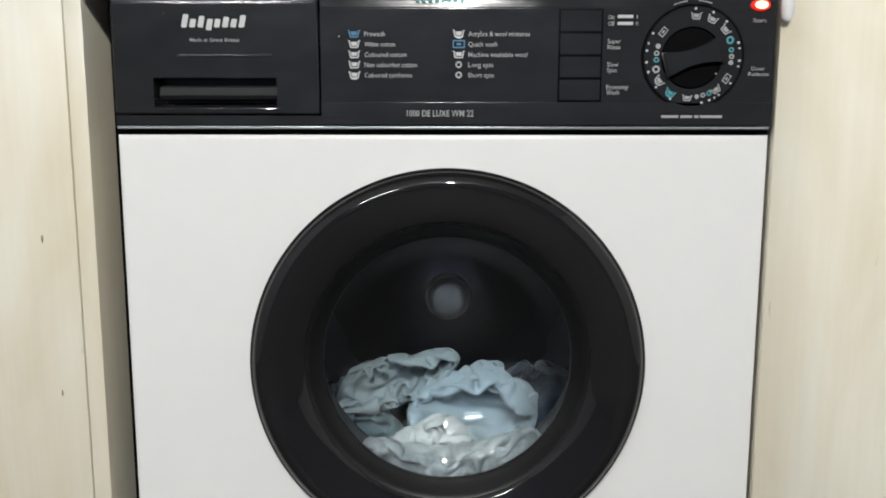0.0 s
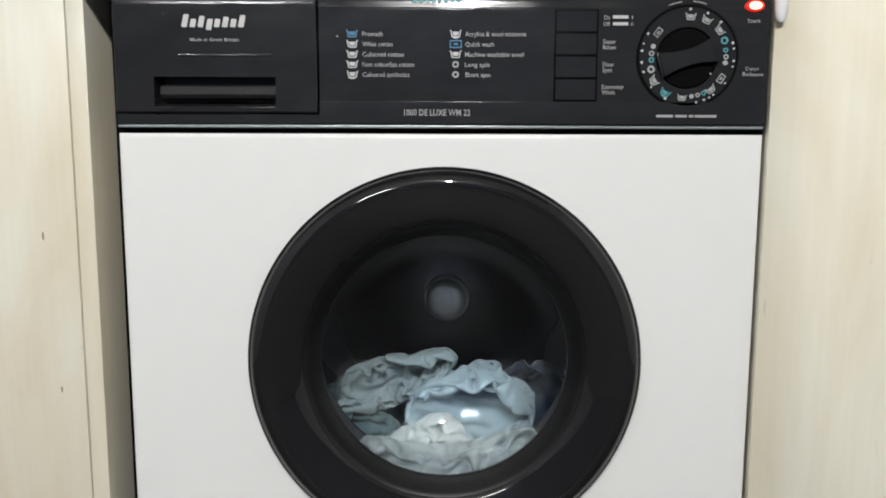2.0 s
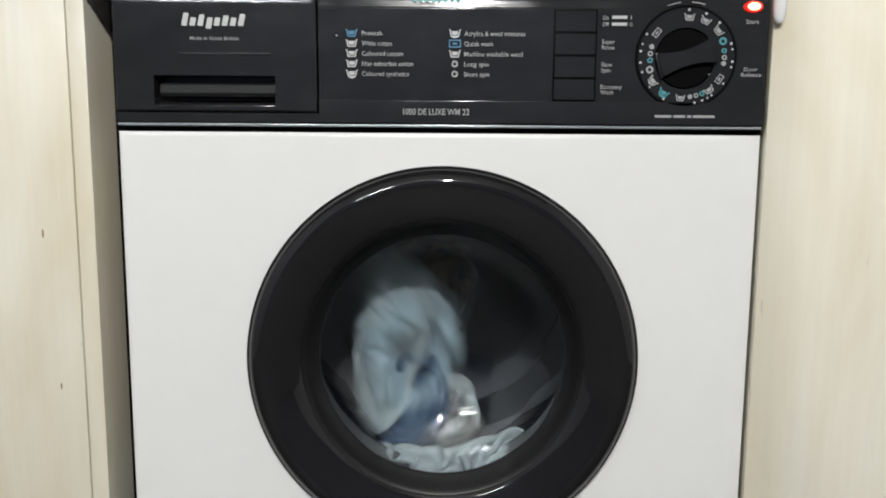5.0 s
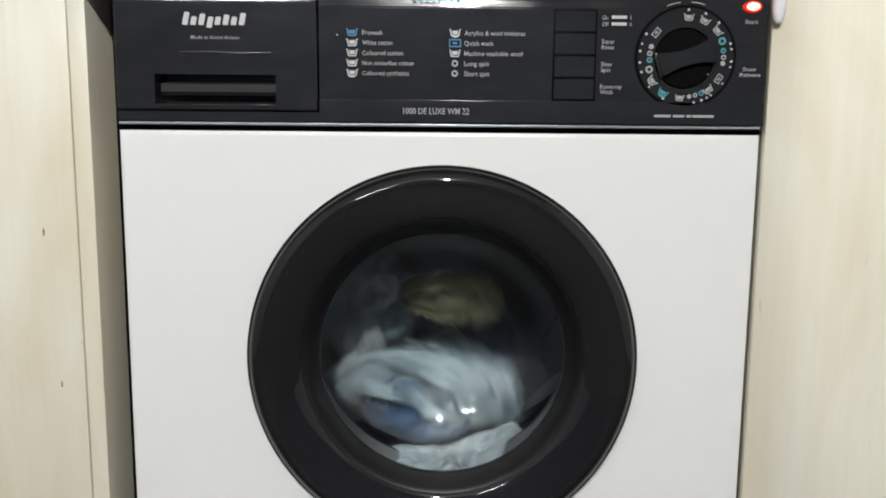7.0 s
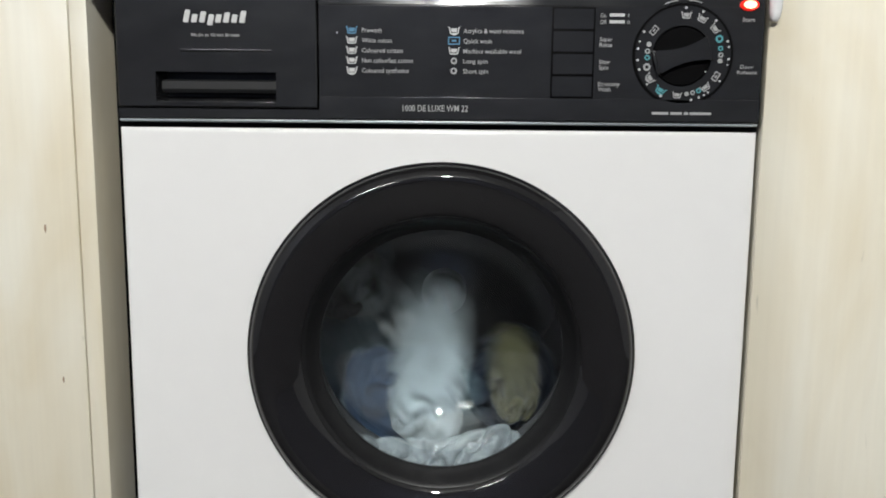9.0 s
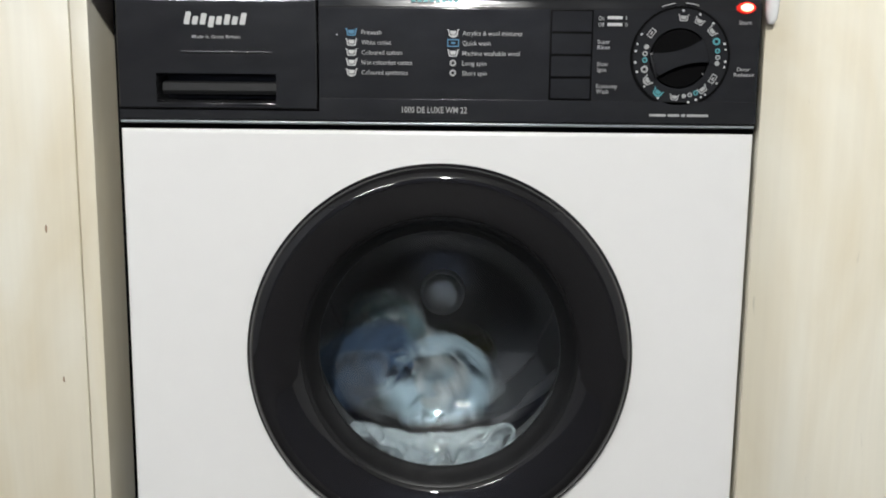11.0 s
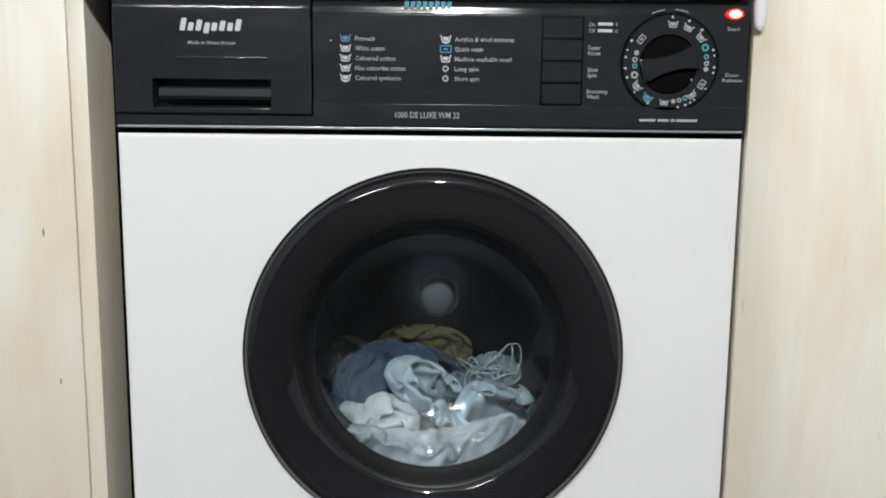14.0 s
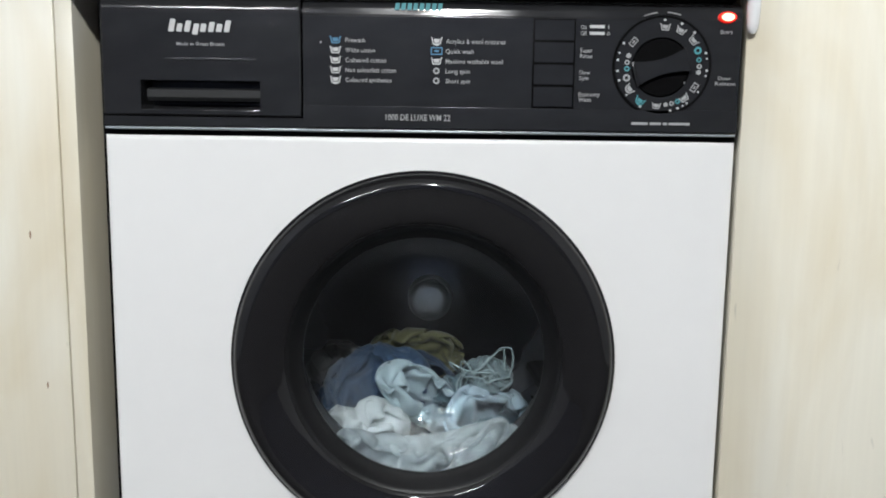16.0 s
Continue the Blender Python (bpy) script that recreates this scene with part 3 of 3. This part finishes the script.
for angle in (0, 22, 42, 72, 79, 94, 101, 123, 143, 149, 156, 166, 206, 229, 250, 262, 276, 285, 298):
    a = radians(90 - angle - 1)
    tub_symbol(DX + 0.0413 * math.cos(a), DZ + 0.0413 * math.sin(a), 0.0017 if angle % 2 else 0.0022, INK, "dot", dial, 0.0, FY - 0.0018)
tub_symbol(DX + 0.0205, DZ - 0.0150, 0.0014, INK, "dot", dial, 0.0, FY - 0.0032)
bm = bmesh.new()
for x0, w in ((0.1965, 0.0150), (0.2135, 0.0105), (0.2258, 0.0038), (0.2310, 0.0195)):
    prism([(x0, 0.7158), (x0 + w, 0.7158), (x0 + w, 0.7180), (x0, 0.7180)], FY - 0.0018, FY - 0.0012, bm)
part("small_print", bm, DIM_INK, fascia, "line of tiny print below the dial", False)
for side in (0, 1):
    bm = bmesh.new()
    c0 = 72 if side else 98
    for k in range(6):
        a0, a1 = radians(c0 + k * 2.4), radians(c0 + (k + 1) * 2.4)
        prism([(DX + 0.0478 * math.cos(a0), DZ + 0.0478 * math.sin(a0)), (DX + 0.0478 * math.cos(a1), DZ + 0.0478 * math.sin(a1)), (DX + 0.0486 * math.cos(a1), DZ + 0.0486 * math.sin(a1)), (DX + 0.0486 * math.cos(a0), DZ + 0.0486 * math.sin(a0))], LY - 0.0003, LY + 0.0003, bm)
    part("direction_arc", bm, DIM_INK, fascia, "", False)

# indicator lamp and its legends
lens = part("indicator_lens", lathe([(0.0, FY - 0.0030), (0.0070, FY - 0.0027), (0.0084, FY - 0.0014), (0.0086, FY + 0.002)], 0, 0, 40), LED_LENS, fascia, "glowing red oval indicator lamp")
core = part("indicator_core", lathe([(0.0, FY - 0.0038), (0.0046, FY - 0.0036), (0.0058, FY - 0.0031), (0.0060, FY - 0.0018)], 0, 0, 40), LED_CORE, lens)
for ob in (lens, core):
    for v in ob.data.vertices:
        v.co.x, v.co.z = 0.2802 + v.co.x, 0.8137 + v.co.z * 0.60
letters("Start", 0.2742, 0.7990, 0.0036, 0.0115, DIM_INK, fascia, LY)
letters("Door", 0.2748, 0.7575, 0.0034, 0.0120, DIM_INK, fascia, LY)
letters("Release", 0.2722, 0.7527, 0.0034, 0.0185, DIM_INK, fascia, LY)

# ---- the round door ----
door = part("porthole_door", lathe([
    (0.1840, 0.0060), (0.1862, 0.0040), (0.1866, -0.0060), (0.1862, -0.0085), (0.1846, -0.0098), (0.1838, -0.0098), (0.1836, -0.0105), (0.1824, -0.0125), (0.1805, -0.0145), (0.1780, -0.0164), (0.1755, -0.0179), (0.1730, -0.0189),
    (0.1705, -0.0193), (0.1680, -0.0189), (0.1600, -0.0160), (0.1480, -0.0108), (0.1390, -0.0064), (0.1362, -0.0046), (0.1354, -0.0036), (0.1352, 0.0230), (0.1500, 0.0230)], CX, CZ, 160, True), RING, machine, "charcoal plastic ring of the closed round door")

part("inner_rim", lathe([(0.1352, -0.0034), (0.1332, -0.0022), (0.1312, 0.0004), (0.1290, 0.0040), (0.1262, 0.0080), (0.1235, 0.0112), (0.1216, 0.0130), (0.1204, 0.0144), (0.1202, 0.0165), (0.1212, 0.0185), (0.1240, 0.0230), (0.1350, 0.0230)], CX, CZ, 128, True), RIM, door, "dull black inner rim round the glass")


def bowl_profile():
    """Half section of the bowl: a spherical cap that turns back into a flat flange at the rim."""
    pts, y, r = [], 0.0, 0.1215
    while r > 0.0005:
        pts.append((r, y))
        slope = 6 + 32.7 * (0.1215 - r) / 0.0215 if r > 0.100 else math.degrees(math.asin(r / 0.160))
        dr = 0.0011 if r > 0.096 else 0.005
        y += math.tan(radians(slope)) * dr
        r -= dr
    return pts + [(0.0, y)]


bowl_in = [(r, 0.0125 + y) for r, y in bowl_profile()]
bowl_out = [(r, 0.0185 + y) for r, y in bowl_profile()]
bowl = part("glass_bowl", lathe(bowl_out + bowl_in[::-1], CX, CZ, 128, True), GLASS, door, "clear moulded glass bowl")
bowl.visible_shadow = False
part("gasket", lathe([(0.1495, 0.013), (0.1560, 0.0200), (0.1600, 0.0400), (0.1560, 0.0600), (0.1380, 0.0660), (0.1330, 0.0700), (0.1340, 0.0760), (0.1450, 0.0770), (0.1640, 0.0700), (0.1700, 0.0420), (0.1640, 0.0150)], CX, CZ, 96, True), RUBBER, machine, "dark rubber door seal")
part("tub", lathe([(0.1480, 0.0800), (0.2560, 0.0830), (0.2580, 0.0900), (0.2580, 0.4200), (0.0, 0.4250)], CX, CZ, 64), BLACK, machine, "dark outer tub")

# ---- the drum ----
DRUM_Y = 0.09
drum = thing("drum", "dull stainless steel drum with central hub", "drum", at=pose(CX, DRUM_Y, CZ))
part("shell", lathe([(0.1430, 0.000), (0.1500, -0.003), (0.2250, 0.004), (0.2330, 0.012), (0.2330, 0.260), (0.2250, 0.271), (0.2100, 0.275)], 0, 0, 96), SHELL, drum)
part("back_plate", lathe([(0.2100, 0.275), (0.1700, 0.281), (0.1650, 0.273), (0.1000, 0.261), (0.0560, 0.251), (0.0280, 0.248)], 0, 0, 96), STEEL, drum, "conical steel back of the drum")
part("hub", lathe([(0.0310, 0.2490), (0.0306, 0.2300), (0.0298, 0.2262), (0.0286, 0.2245), (0.0280, 0.2260)], 0, 0, 64), HUB, drum, "bright raised hub")
part("hub_cap", lathe([(0.0279, 0.2250), (0.0274, 0.2200), (0.0260, 0.2164), (0.0238, 0.2140), (0.0208, 0.2124), (0.0170, 0.2115), (0.0, 0.2108)], 0, 0, 64), CAP, drum, "grey hub cap")
for k in range(3):
    bm = bmesh.new()
    a = radians(120 * k + 60)
    rows = []
    for y in (0.014, 0.03, 0.235, 0.257):
        tall = 0.058 if 0.02 < y < 0.24 else 0.030
        row = []
        for s, h in ((-0.034, 0.0), (-0.018, 0.62), (-0.007, 0.95), (0.0, 1.0), (0.007, 0.95), (0.018, 0.62), (0.034, 0.0)):
            r = 0.231 - tall * h
            b = a + s / 0.2
            row.append(bm.verts.new((r * math.cos(b), y, r * math.sin(b))))
        rows.append(row)
    for p, q in zip(rows, rows[1:]):
        for i in range(6):
            bm.faces.new((p[i], p[i + 1], q[i + 1], q[i]))
    bm.faces.new(rows[0])
    bm.faces.new(rows[-1])
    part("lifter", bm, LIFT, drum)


# ---- the laundry ----
def crumpled(half, seed, spread=2.6, count=50, aspect=1.0):
    """A sheet of cloth gathered into a wad: inextensible, folding, layers kept apart, uneven in outline."""
    rng = np.random.default_rng(seed)
    half = np.array(half)
    area = 4 * math.pi * float(np.prod(half)) ** (2 / 3) * spread
    wide = math.sqrt(area * aspect)
    cols, rows_n = int(count * math.sqrt(aspect)), int(count / math.sqrt(aspect))
    step = wide / cols
    gu, gv = np.meshgrid(np.arange(cols) * step, np.arange(rows_n) * step, indexing="ij")
    p = np.stack([gu - gu.mean(), np.zeros_like(gu), gv - gv.mean()], -1)
    for k in range(9):
        a, f, ph = rng.uniform(0, 2 * math.pi), rng.uniform(12, 60), rng.uniform(0, 6)
        wave = np.sin(f * (p[..., 0] * math.cos(a) + p[..., 2] * math.sin(a)) + ph)
        p[..., 1] += wave * 0.30 / f
        p[..., 0] += np.cos(1.3 * f * p[..., 2] + ph) * 0.06 / f
    ways = rng.normal(size=(7, 3))
    ways /= np.linalg.norm(ways, axis=1)[:, None]
    lumps = rng.uniform(-0.24, 0.20, 7)
    big = np.array([wide * 0.62, max(half[1] * 2.5, 0.09), step * rows_n * 0.62])

    def pull(a, b, rest, stiff, only_short=False):
        d = b - a
        n = np.sqrt((d * d).sum(-1, keepdims=True)) + 1e-9
        gap = n - rest
        if only_short:
            gap = np.minimum(gap, 0)
        d *= gap / n * (0.5 * stiff)
        a += d
        b -= d

    old, steps = p.copy(), 110
    for it in range(steps):
        s = min(1.0, it / 80)
        bound = big * (1 - s) + half * s
        v = (p - old) * 0.6
        old = p.copy()
        p = p + v
        for rep in range(4):
            for e in (0, 1):
                pull(p[e:-1:2], p[e + 1::2][:len(p[e:-1:2])], step, 0.9)
                pull(p[:, e:-1:2], p[:, e + 1::2][:, :p[:, e:-1:2].shape[1]], step, 0.9)
            pull(p[:-1, :-1], p[1:, 1:], step * 1.414, 0.25)
            pull(p[1:, :-1], p[:-1, 1:], step * 1.414, 0.25)
            pull(p[:-2], p[2:], step * 1.70, 0.30, True)
            pull(p[:, :-2], p[:, 2:], step * 1.70, 0.30, True)
            pull(p[:-4], p[4:], step * 2.4, 0.09, True)
            pull(p[:, :-4], p[:, 4:], step * 2.4, 0.09, True)
            q = p / bound
            r = np.sqrt((q * q).sum(-1, keepdims=True)) + 1e-9
            reach = 1 + ((np.maximum(0, (q / r) @ ways.T) ** 3) * lumps).sum(-1, keepdims=True) * 1.3
            p = np.where(r > reach, p * (0.35 + 0.65 * reach / r), p)
        if it % 2 == 0:
            c = p[::2, ::2].reshape(-1, 3)
            d = c[:, None] - c[None]
            n = np.sqrt((d * d).sum(-1)) + 1e-6
            near = np.clip(0.0075 - n, 0, None) / n * 0.25
            np.fill_diagonal(near, 0)
            p[::2, ::2] += (d * near[..., None]).sum(1).reshape(p[::2, ::2].shape)
    for k in range(2):
        p[1:-1, 1:-1] = p[1:-1, 1:-1] * 0.5 + 0.125 * (p[2:, 1:-1] + p[:-2, 1:-1] + p[1:-1, 2:] + p[1:-1, :-2])
    bm = bmesh.new()
    grid = [[bm.verts.new(p[i, j]) for j in range(rows_n)] for i in range(cols)]
    for i in range(cols - 1):
        for j in range(rows_n - 1):
            bm.faces.new((grid[i][j], grid[i + 1][j], grid[i + 1][j + 1], grid[i][j + 1]))
    return bm


def soften(ob):
    """Smooths the folds and gives the cloth its thickness."""
    thick = ob.modifiers.new("thickness", "SOLIDIFY")
    thick.thickness, thick.offset = 0.0016, 0.0
    ob.modifiers.new("smooth", "SUBSURF").levels = 1
    ob.data.shade_smooth()
    return ob


CLOTHS = {}


def laundry(name, label, colour, half, seed, spread=2.6, aspect=1.0, category="clothes", grain=0.10):
    mat = cloth(label.split(" in ")[0], colour, grain)
    ob = tagged(soften(part(name, crumpled(half, seed, spread, 58 if half[0] > 0.06 else 48, aspect), mat, None, "", False)), label, category, "laundry in the drum")
    CLOTHS[name] = ob
    return ob


PALE = (0.205, 0.265, 0.31)
laundry("shirt", "crumpled pale blue wet shirt in the drum", PALE, (0.072, 0.044, 0.066), 41, 3.8)
laundry("towel", "twisted pale blue-grey wet towel in the drum", (0.20, 0.25, 0.275), (0.094, 0.030, 0.032), 2, 2.6, 2.2)
laundry("vest", "crumpled white wet cotton vest in the drum", (0.165, 0.185, 0.195), (0.126, 0.022, 0.046), 53, 3.2, 2.2, "clothes", 0.5)
laundry("blouse", "crumpled mid-blue patterned wet blouse in the drum", (0.013, 0.034, 0.072), (0.074, 0.040, 0.054), 4, 3.0, 1.0, "clothes", 0.35)
laundry("jeans", "dark navy wet jeans in the drum", (0.005, 0.016, 0.034), (0.058, 0.044, 0.062), 5, 2.2)
laundry("duster", "mustard yellow folded wet cloth in the drum", (0.060, 0.058, 0.020), (0.056, 0.032, 0.036), 6, 1.6)
laundry("pyjamas", "grey-teal wet pyjamas in the drum", (0.065, 0.105, 0.120), (0.056, 0.038, 0.034), 7, 2.6)
laundry("cardigan", "soft grey-beige wet cardigan in the drum", (0.075, 0.072, 0.072), (0.052, 0.034, 0.054), 8, 2.2)
laundry("pillowcase", "crumpled off-white wet pillowcase in the drum", (0.22, 0.255, 0.275), (0.108, 0.036, 0.042), 12, 2.6, 2.0)
for v in CLOTHS["vest"].data.vertices:  # it lies along the curve of the door seal
    v.co.z += 3.4 * v.co.x ** 2
for k in range(3):
    sock = tagged(soften(part("sock", crumpled((0.038, 0.028, 0.030), 20 + k, 2.2, 34, 1.5), cloth("white sock cotton", (0.30, 0.32, 0.33), 0.06), None, "", False)), "balled white wet sock in the drum", "sock", "laundry in the drum")
    CLOTHS["sock%d" % k] = sock
bag = laundry("wash_bag", "pale grey-green wash bag with looped cord in the drum", (0.09, 0.125, 0.135), (0.032, 0.026, 0.024), 9, 2.4)
cord_pts = []
for k in range(190):
    a = 2 * math.pi * k / 189
    cord_pts.append((-0.004 + 0.024 * math.sin(2 * a + 0.4) + 0.015 * math.sin(7 * a) + 0.007 * math.cos(11 * a), -0.020 + 0.009 * math.sin(5 * a + 0.5), 0.012 + 0.012 * math.cos(3 * a) + 0.010 * math.sin(8 * a + 1.0) + 0.006 * math.sin(13 * a)))
part("cord", tube(cord_pts, 0.0011, 6), cloth("pale cord", (0.17, 0.215, 0.22), 0.1), bag, "pale looped cord")


# ---- what moves: the drum turns clockwise, the laundry is lifted at one side and falls ----
START, STOP, PERIOD = 2.52, 13.25, 0.9

# name: rest at the start, rest at the end (x, y, z, turn about the drum's axis, tilt, twist), phase in the cycle, depth, reach
RESTS = {
    "shirt": ((0.032, 0.134, 0.388, 25, 0, 0), (0.082, 0.165, 0.358, 60, 0, 40), 0.91, 0.122, 0.98),
    "towel": ((-0.062, 0.150, 0.418, -26, 0, 0), (0.012, 0.145, 0.392, 34, 0, 35), 0.87, 0.114, 0.95),
    "vest": ((-0.004, 0.058, 0.338, -2, 0, 0), (-0.008, 0.058, 0.344, -3, 0, 0), 0.30, 0.064, 0.30),
    "blouse": ((-0.030, 0.285, 0.340, 10, 0, 0), (-0.062, 0.172, 0.390, -20, 0, 0), 0.03, 0.150, 0.85),
    "jeans": ((0.112, 0.172, 0.380, -15, 0, 0), (-0.002, 0.200, 0.370, 70, 0, 0), 0.95, 0.185, 0.90),
    "duster": ((-0.020, 0.280, 0.340, 0, 0, 0), (-0.002, 0.225, 0.436, 6, 0, 0), 0.91, 0.135, 1.00),
    "pyjamas": ((-0.096, 0.158, 0.358, 20, 0, 0), (0.058, 0.190, 0.388, 10, 0, 0), 0.10, 0.125, 0.95),
    "cardigan": ((-0.050, 0.270, 0.345, 20, 0, 0), (-0.102, 0.215, 0.400, 40, 0, 0), 0.46, 0.130, 1.05),
    "sock0": ((-0.006, 0.108, 0.372, 20, 0, 0), (-0.040, 0.110, 0.384, 70, 0, 0), 0.52, 0.130, 0.95),
    "sock1": ((-0.030, 0.108, 0.350, -30, 0, 0), (-0.084, 0.110, 0.366, 10, 0, 0), 0.40, 0.150, 0.95),
    "sock2": ((0.016, 0.098, 0.342, 60, 0, 0), (-0.048, 0.104, 0.350, -40, 0, 0), 0.62, 0.145, 0.95),
    "wash_bag": ((0.040, 0.270, 0.370, 0, 0, 0), (0.078, 0.165, 0.418, -8, 0, 0), 0.02, 0.200, 0.95),
    "pillowcase": ((-0.030, 0.245, 0.330, 0, 0, 0), (0.030, 0.270, 0.335, 20, 0, 0), 0.82, 0.120, 0.95),
}
SHIFT = {"duster": 0.100, "pyjamas": 0.035, "jeans": 0.065, "cardigan": -0.02}
LOOP = [(0.020, -0.120), (-0.060, -0.115), (-0.105, -0.050), (-0.108, 0.030), (-0.085, 0.040), (-0.060, -0.005), (-0.020, -0.060), (0.010, -0.100)]
# times at which the pale things and the duster pass the middle of their fall
PASSES = {
    "shirt": (2.10, 3.60, 4.22, 4.95, 5.70, 6.42, 7.20, 8.00, 8.65, 9.22, 10.0, 10.8, 11.70, 12.50, 13.3, 14.0),
    "pillowcase": (2.40, 3.28, 4.12, 5.00, 5.90, 6.84, 7.76, 8.32, 8.86, 9.70, 10.5, 11.47, 12.22, 12.86, 13.6, 14.3),
    "towel": (2.20, 2.88, 3.72, 4.60, 5.40, 6.30, 6.92, 7.42, 7.92, 8.74, 9.12, 9.90, 10.6, 11.30, 12.05, 12.66, 13.4, 14.0),
    "duster": (2.40, 3.33, 4.25, 5.20, 6.15, 7.10, 8.00, 8.84, 9.70, 10.5, 11.35, 12.20, 13.1, 14.0),
}


def ease(s):
    s = min(1.0, max(0.0, s))
    return s * s * (3 - 2 * s)


def orbit(u):
    u = (u % 1.0) * len(LOOP)
    i, f = int(u), u - int(u)
    a, b, c, d = (LOOP[(i + k) % len(LOOP)] for k in (-1, 0, 1, 2))
    return [0.5 * (2 * b[k] + (c[k] - a[k]) * f + (2 * a[k] - 5 * b[k] + 4 * c[k] - d[k]) * f * f + (3 * b[k] - a[k] - 3 * c[k] + d[k]) * f ** 3) for k in (0, 1)]


def motions():
    # the drum: at rest, about sixty-seven turns a minute, at rest again
    rows, t = [(0.0, pose(CX, DRUM_Y, CZ)), (START, pose(CX, DRUM_Y, CZ))], START
    angle, dt = 0.0, 0.1
    while t < STOP + 0.15:
        speed = 400 * ease((t - START) / 0.35) * (1 - ease((t - STOP + 0.35) / 0.45))
        angle += speed * dt
        t += dt
        rows.append((round(t, 3), pose(CX, DRUM_Y, CZ, 0, angle, 0)))
    rows.append((16.0, pose(CX, DRUM_Y, CZ, 0, angle, 0)))
    walk(drum, rows)
    for name, (first, last, phase, depth, reach) in RESTS.items():
        rows = [(0.0, pose(first[0], first[1], first[2], first[4], first[3], first[5])), (START, pose(first[0], first[1], first[2], first[4], first[3], first[5]))]
        turns = round((STOP - START) / PERIOD * (0.4 if reach < 0.5 else 1))
        t = START + 0.1
        while t < STOP + 0.08:
            go, end = ease((t - START) / 0.40), ease((t - STOP + 0.38) / 0.42)
            if name == "vest":
                ox, oz = orbit(t / PERIOD + phase)
                ox, oz = -0.014 + ox * 0.15, -0.156 + (oz + 0.05) * 0.08
            elif name == "blouse":
                a = 2 * math.pi * (t - 0.35 + 0.4 * (1 - ease((t - 4.3) / 1.5))) / PERIOD
                ox, oz = -0.058 + 0.038 * math.sin(a), -0.066 + 0.046 * math.cos(a) - 0.030 * math.exp(-((t - 8.50) / 0.28) ** 4)
            elif name in PASSES:
                u = float(np.interp(t, PASSES[name], range(len(PASSES[name]))))
                ox, oz = orbit(u + 5 / 8)
                ox, oz = ox * reach + SHIFT.get(name, 0.0), oz * reach
            else:
                ox, oz = orbit(t / PERIOD + phase)
                ox, oz = ox * reach + SHIFT.get(name, 0.0), oz * reach
            wob, later = 0.008 * math.sin(5.1 * t + 9 * phase), 0.0
            if name in PASSES:  # out of their fall they travel behind the others
                later = (0.16 if name == "duster" else 0.11) * (1 - math.exp(-(((u + 0.5) % 1.0 - 0.5) / 0.24) ** 4))
            elif name not in ("blouse", "vest"):
                later = 0.045
            if name not in ("blouse", "vest"):  # at times the drum's wall carries all but the blouse round, out of the opening
                hush = min(1.0, sum(math.exp(-((t - t0) / 0.15) ** 4) for t0 in (3.12, 4.00, 8.50, 12.00)))
                a = 2 * math.pi * (phase * 3 - t / PERIOD)
                ox, oz = ox + (0.178 * math.cos(a) - ox) * hush, oz + (0.178 * math.sin(a) - oz) * hush
                later = later + (0.17 - depth - later) * hush
            free = Vector((CX + ox, depth + wob + later, CZ + oz))
            place = Vector(first[:3]).lerp(free, go).lerp(Vector(last[:3]), end)
            s = (t - START) / (STOP - START)
            if name == "vest":
                spin = first[3] + (last[3] - first[3]) * s + 5 * math.sin(7 * t) * go * (1 - end)
            else:
                spin = first[3] + (360 * turns + last[3] - first[3]) * s
            tilt = 25 * math.sin(3.3 * t + 5 * phase) * go * (1 - end)
            rows.append((round(t, 3), pose(place.x, place.y, place.z, tilt, spin, first[5] + (last[5] - first[5]) * s)))
            t += 0.1
        rest = pose(last[0], last[1], last[2], last[4], last[3], last[5])
        rows += [(STOP + 0.16, rest), (16.0, rest)]
        walk(CLOTHS[name], rows)


motions()
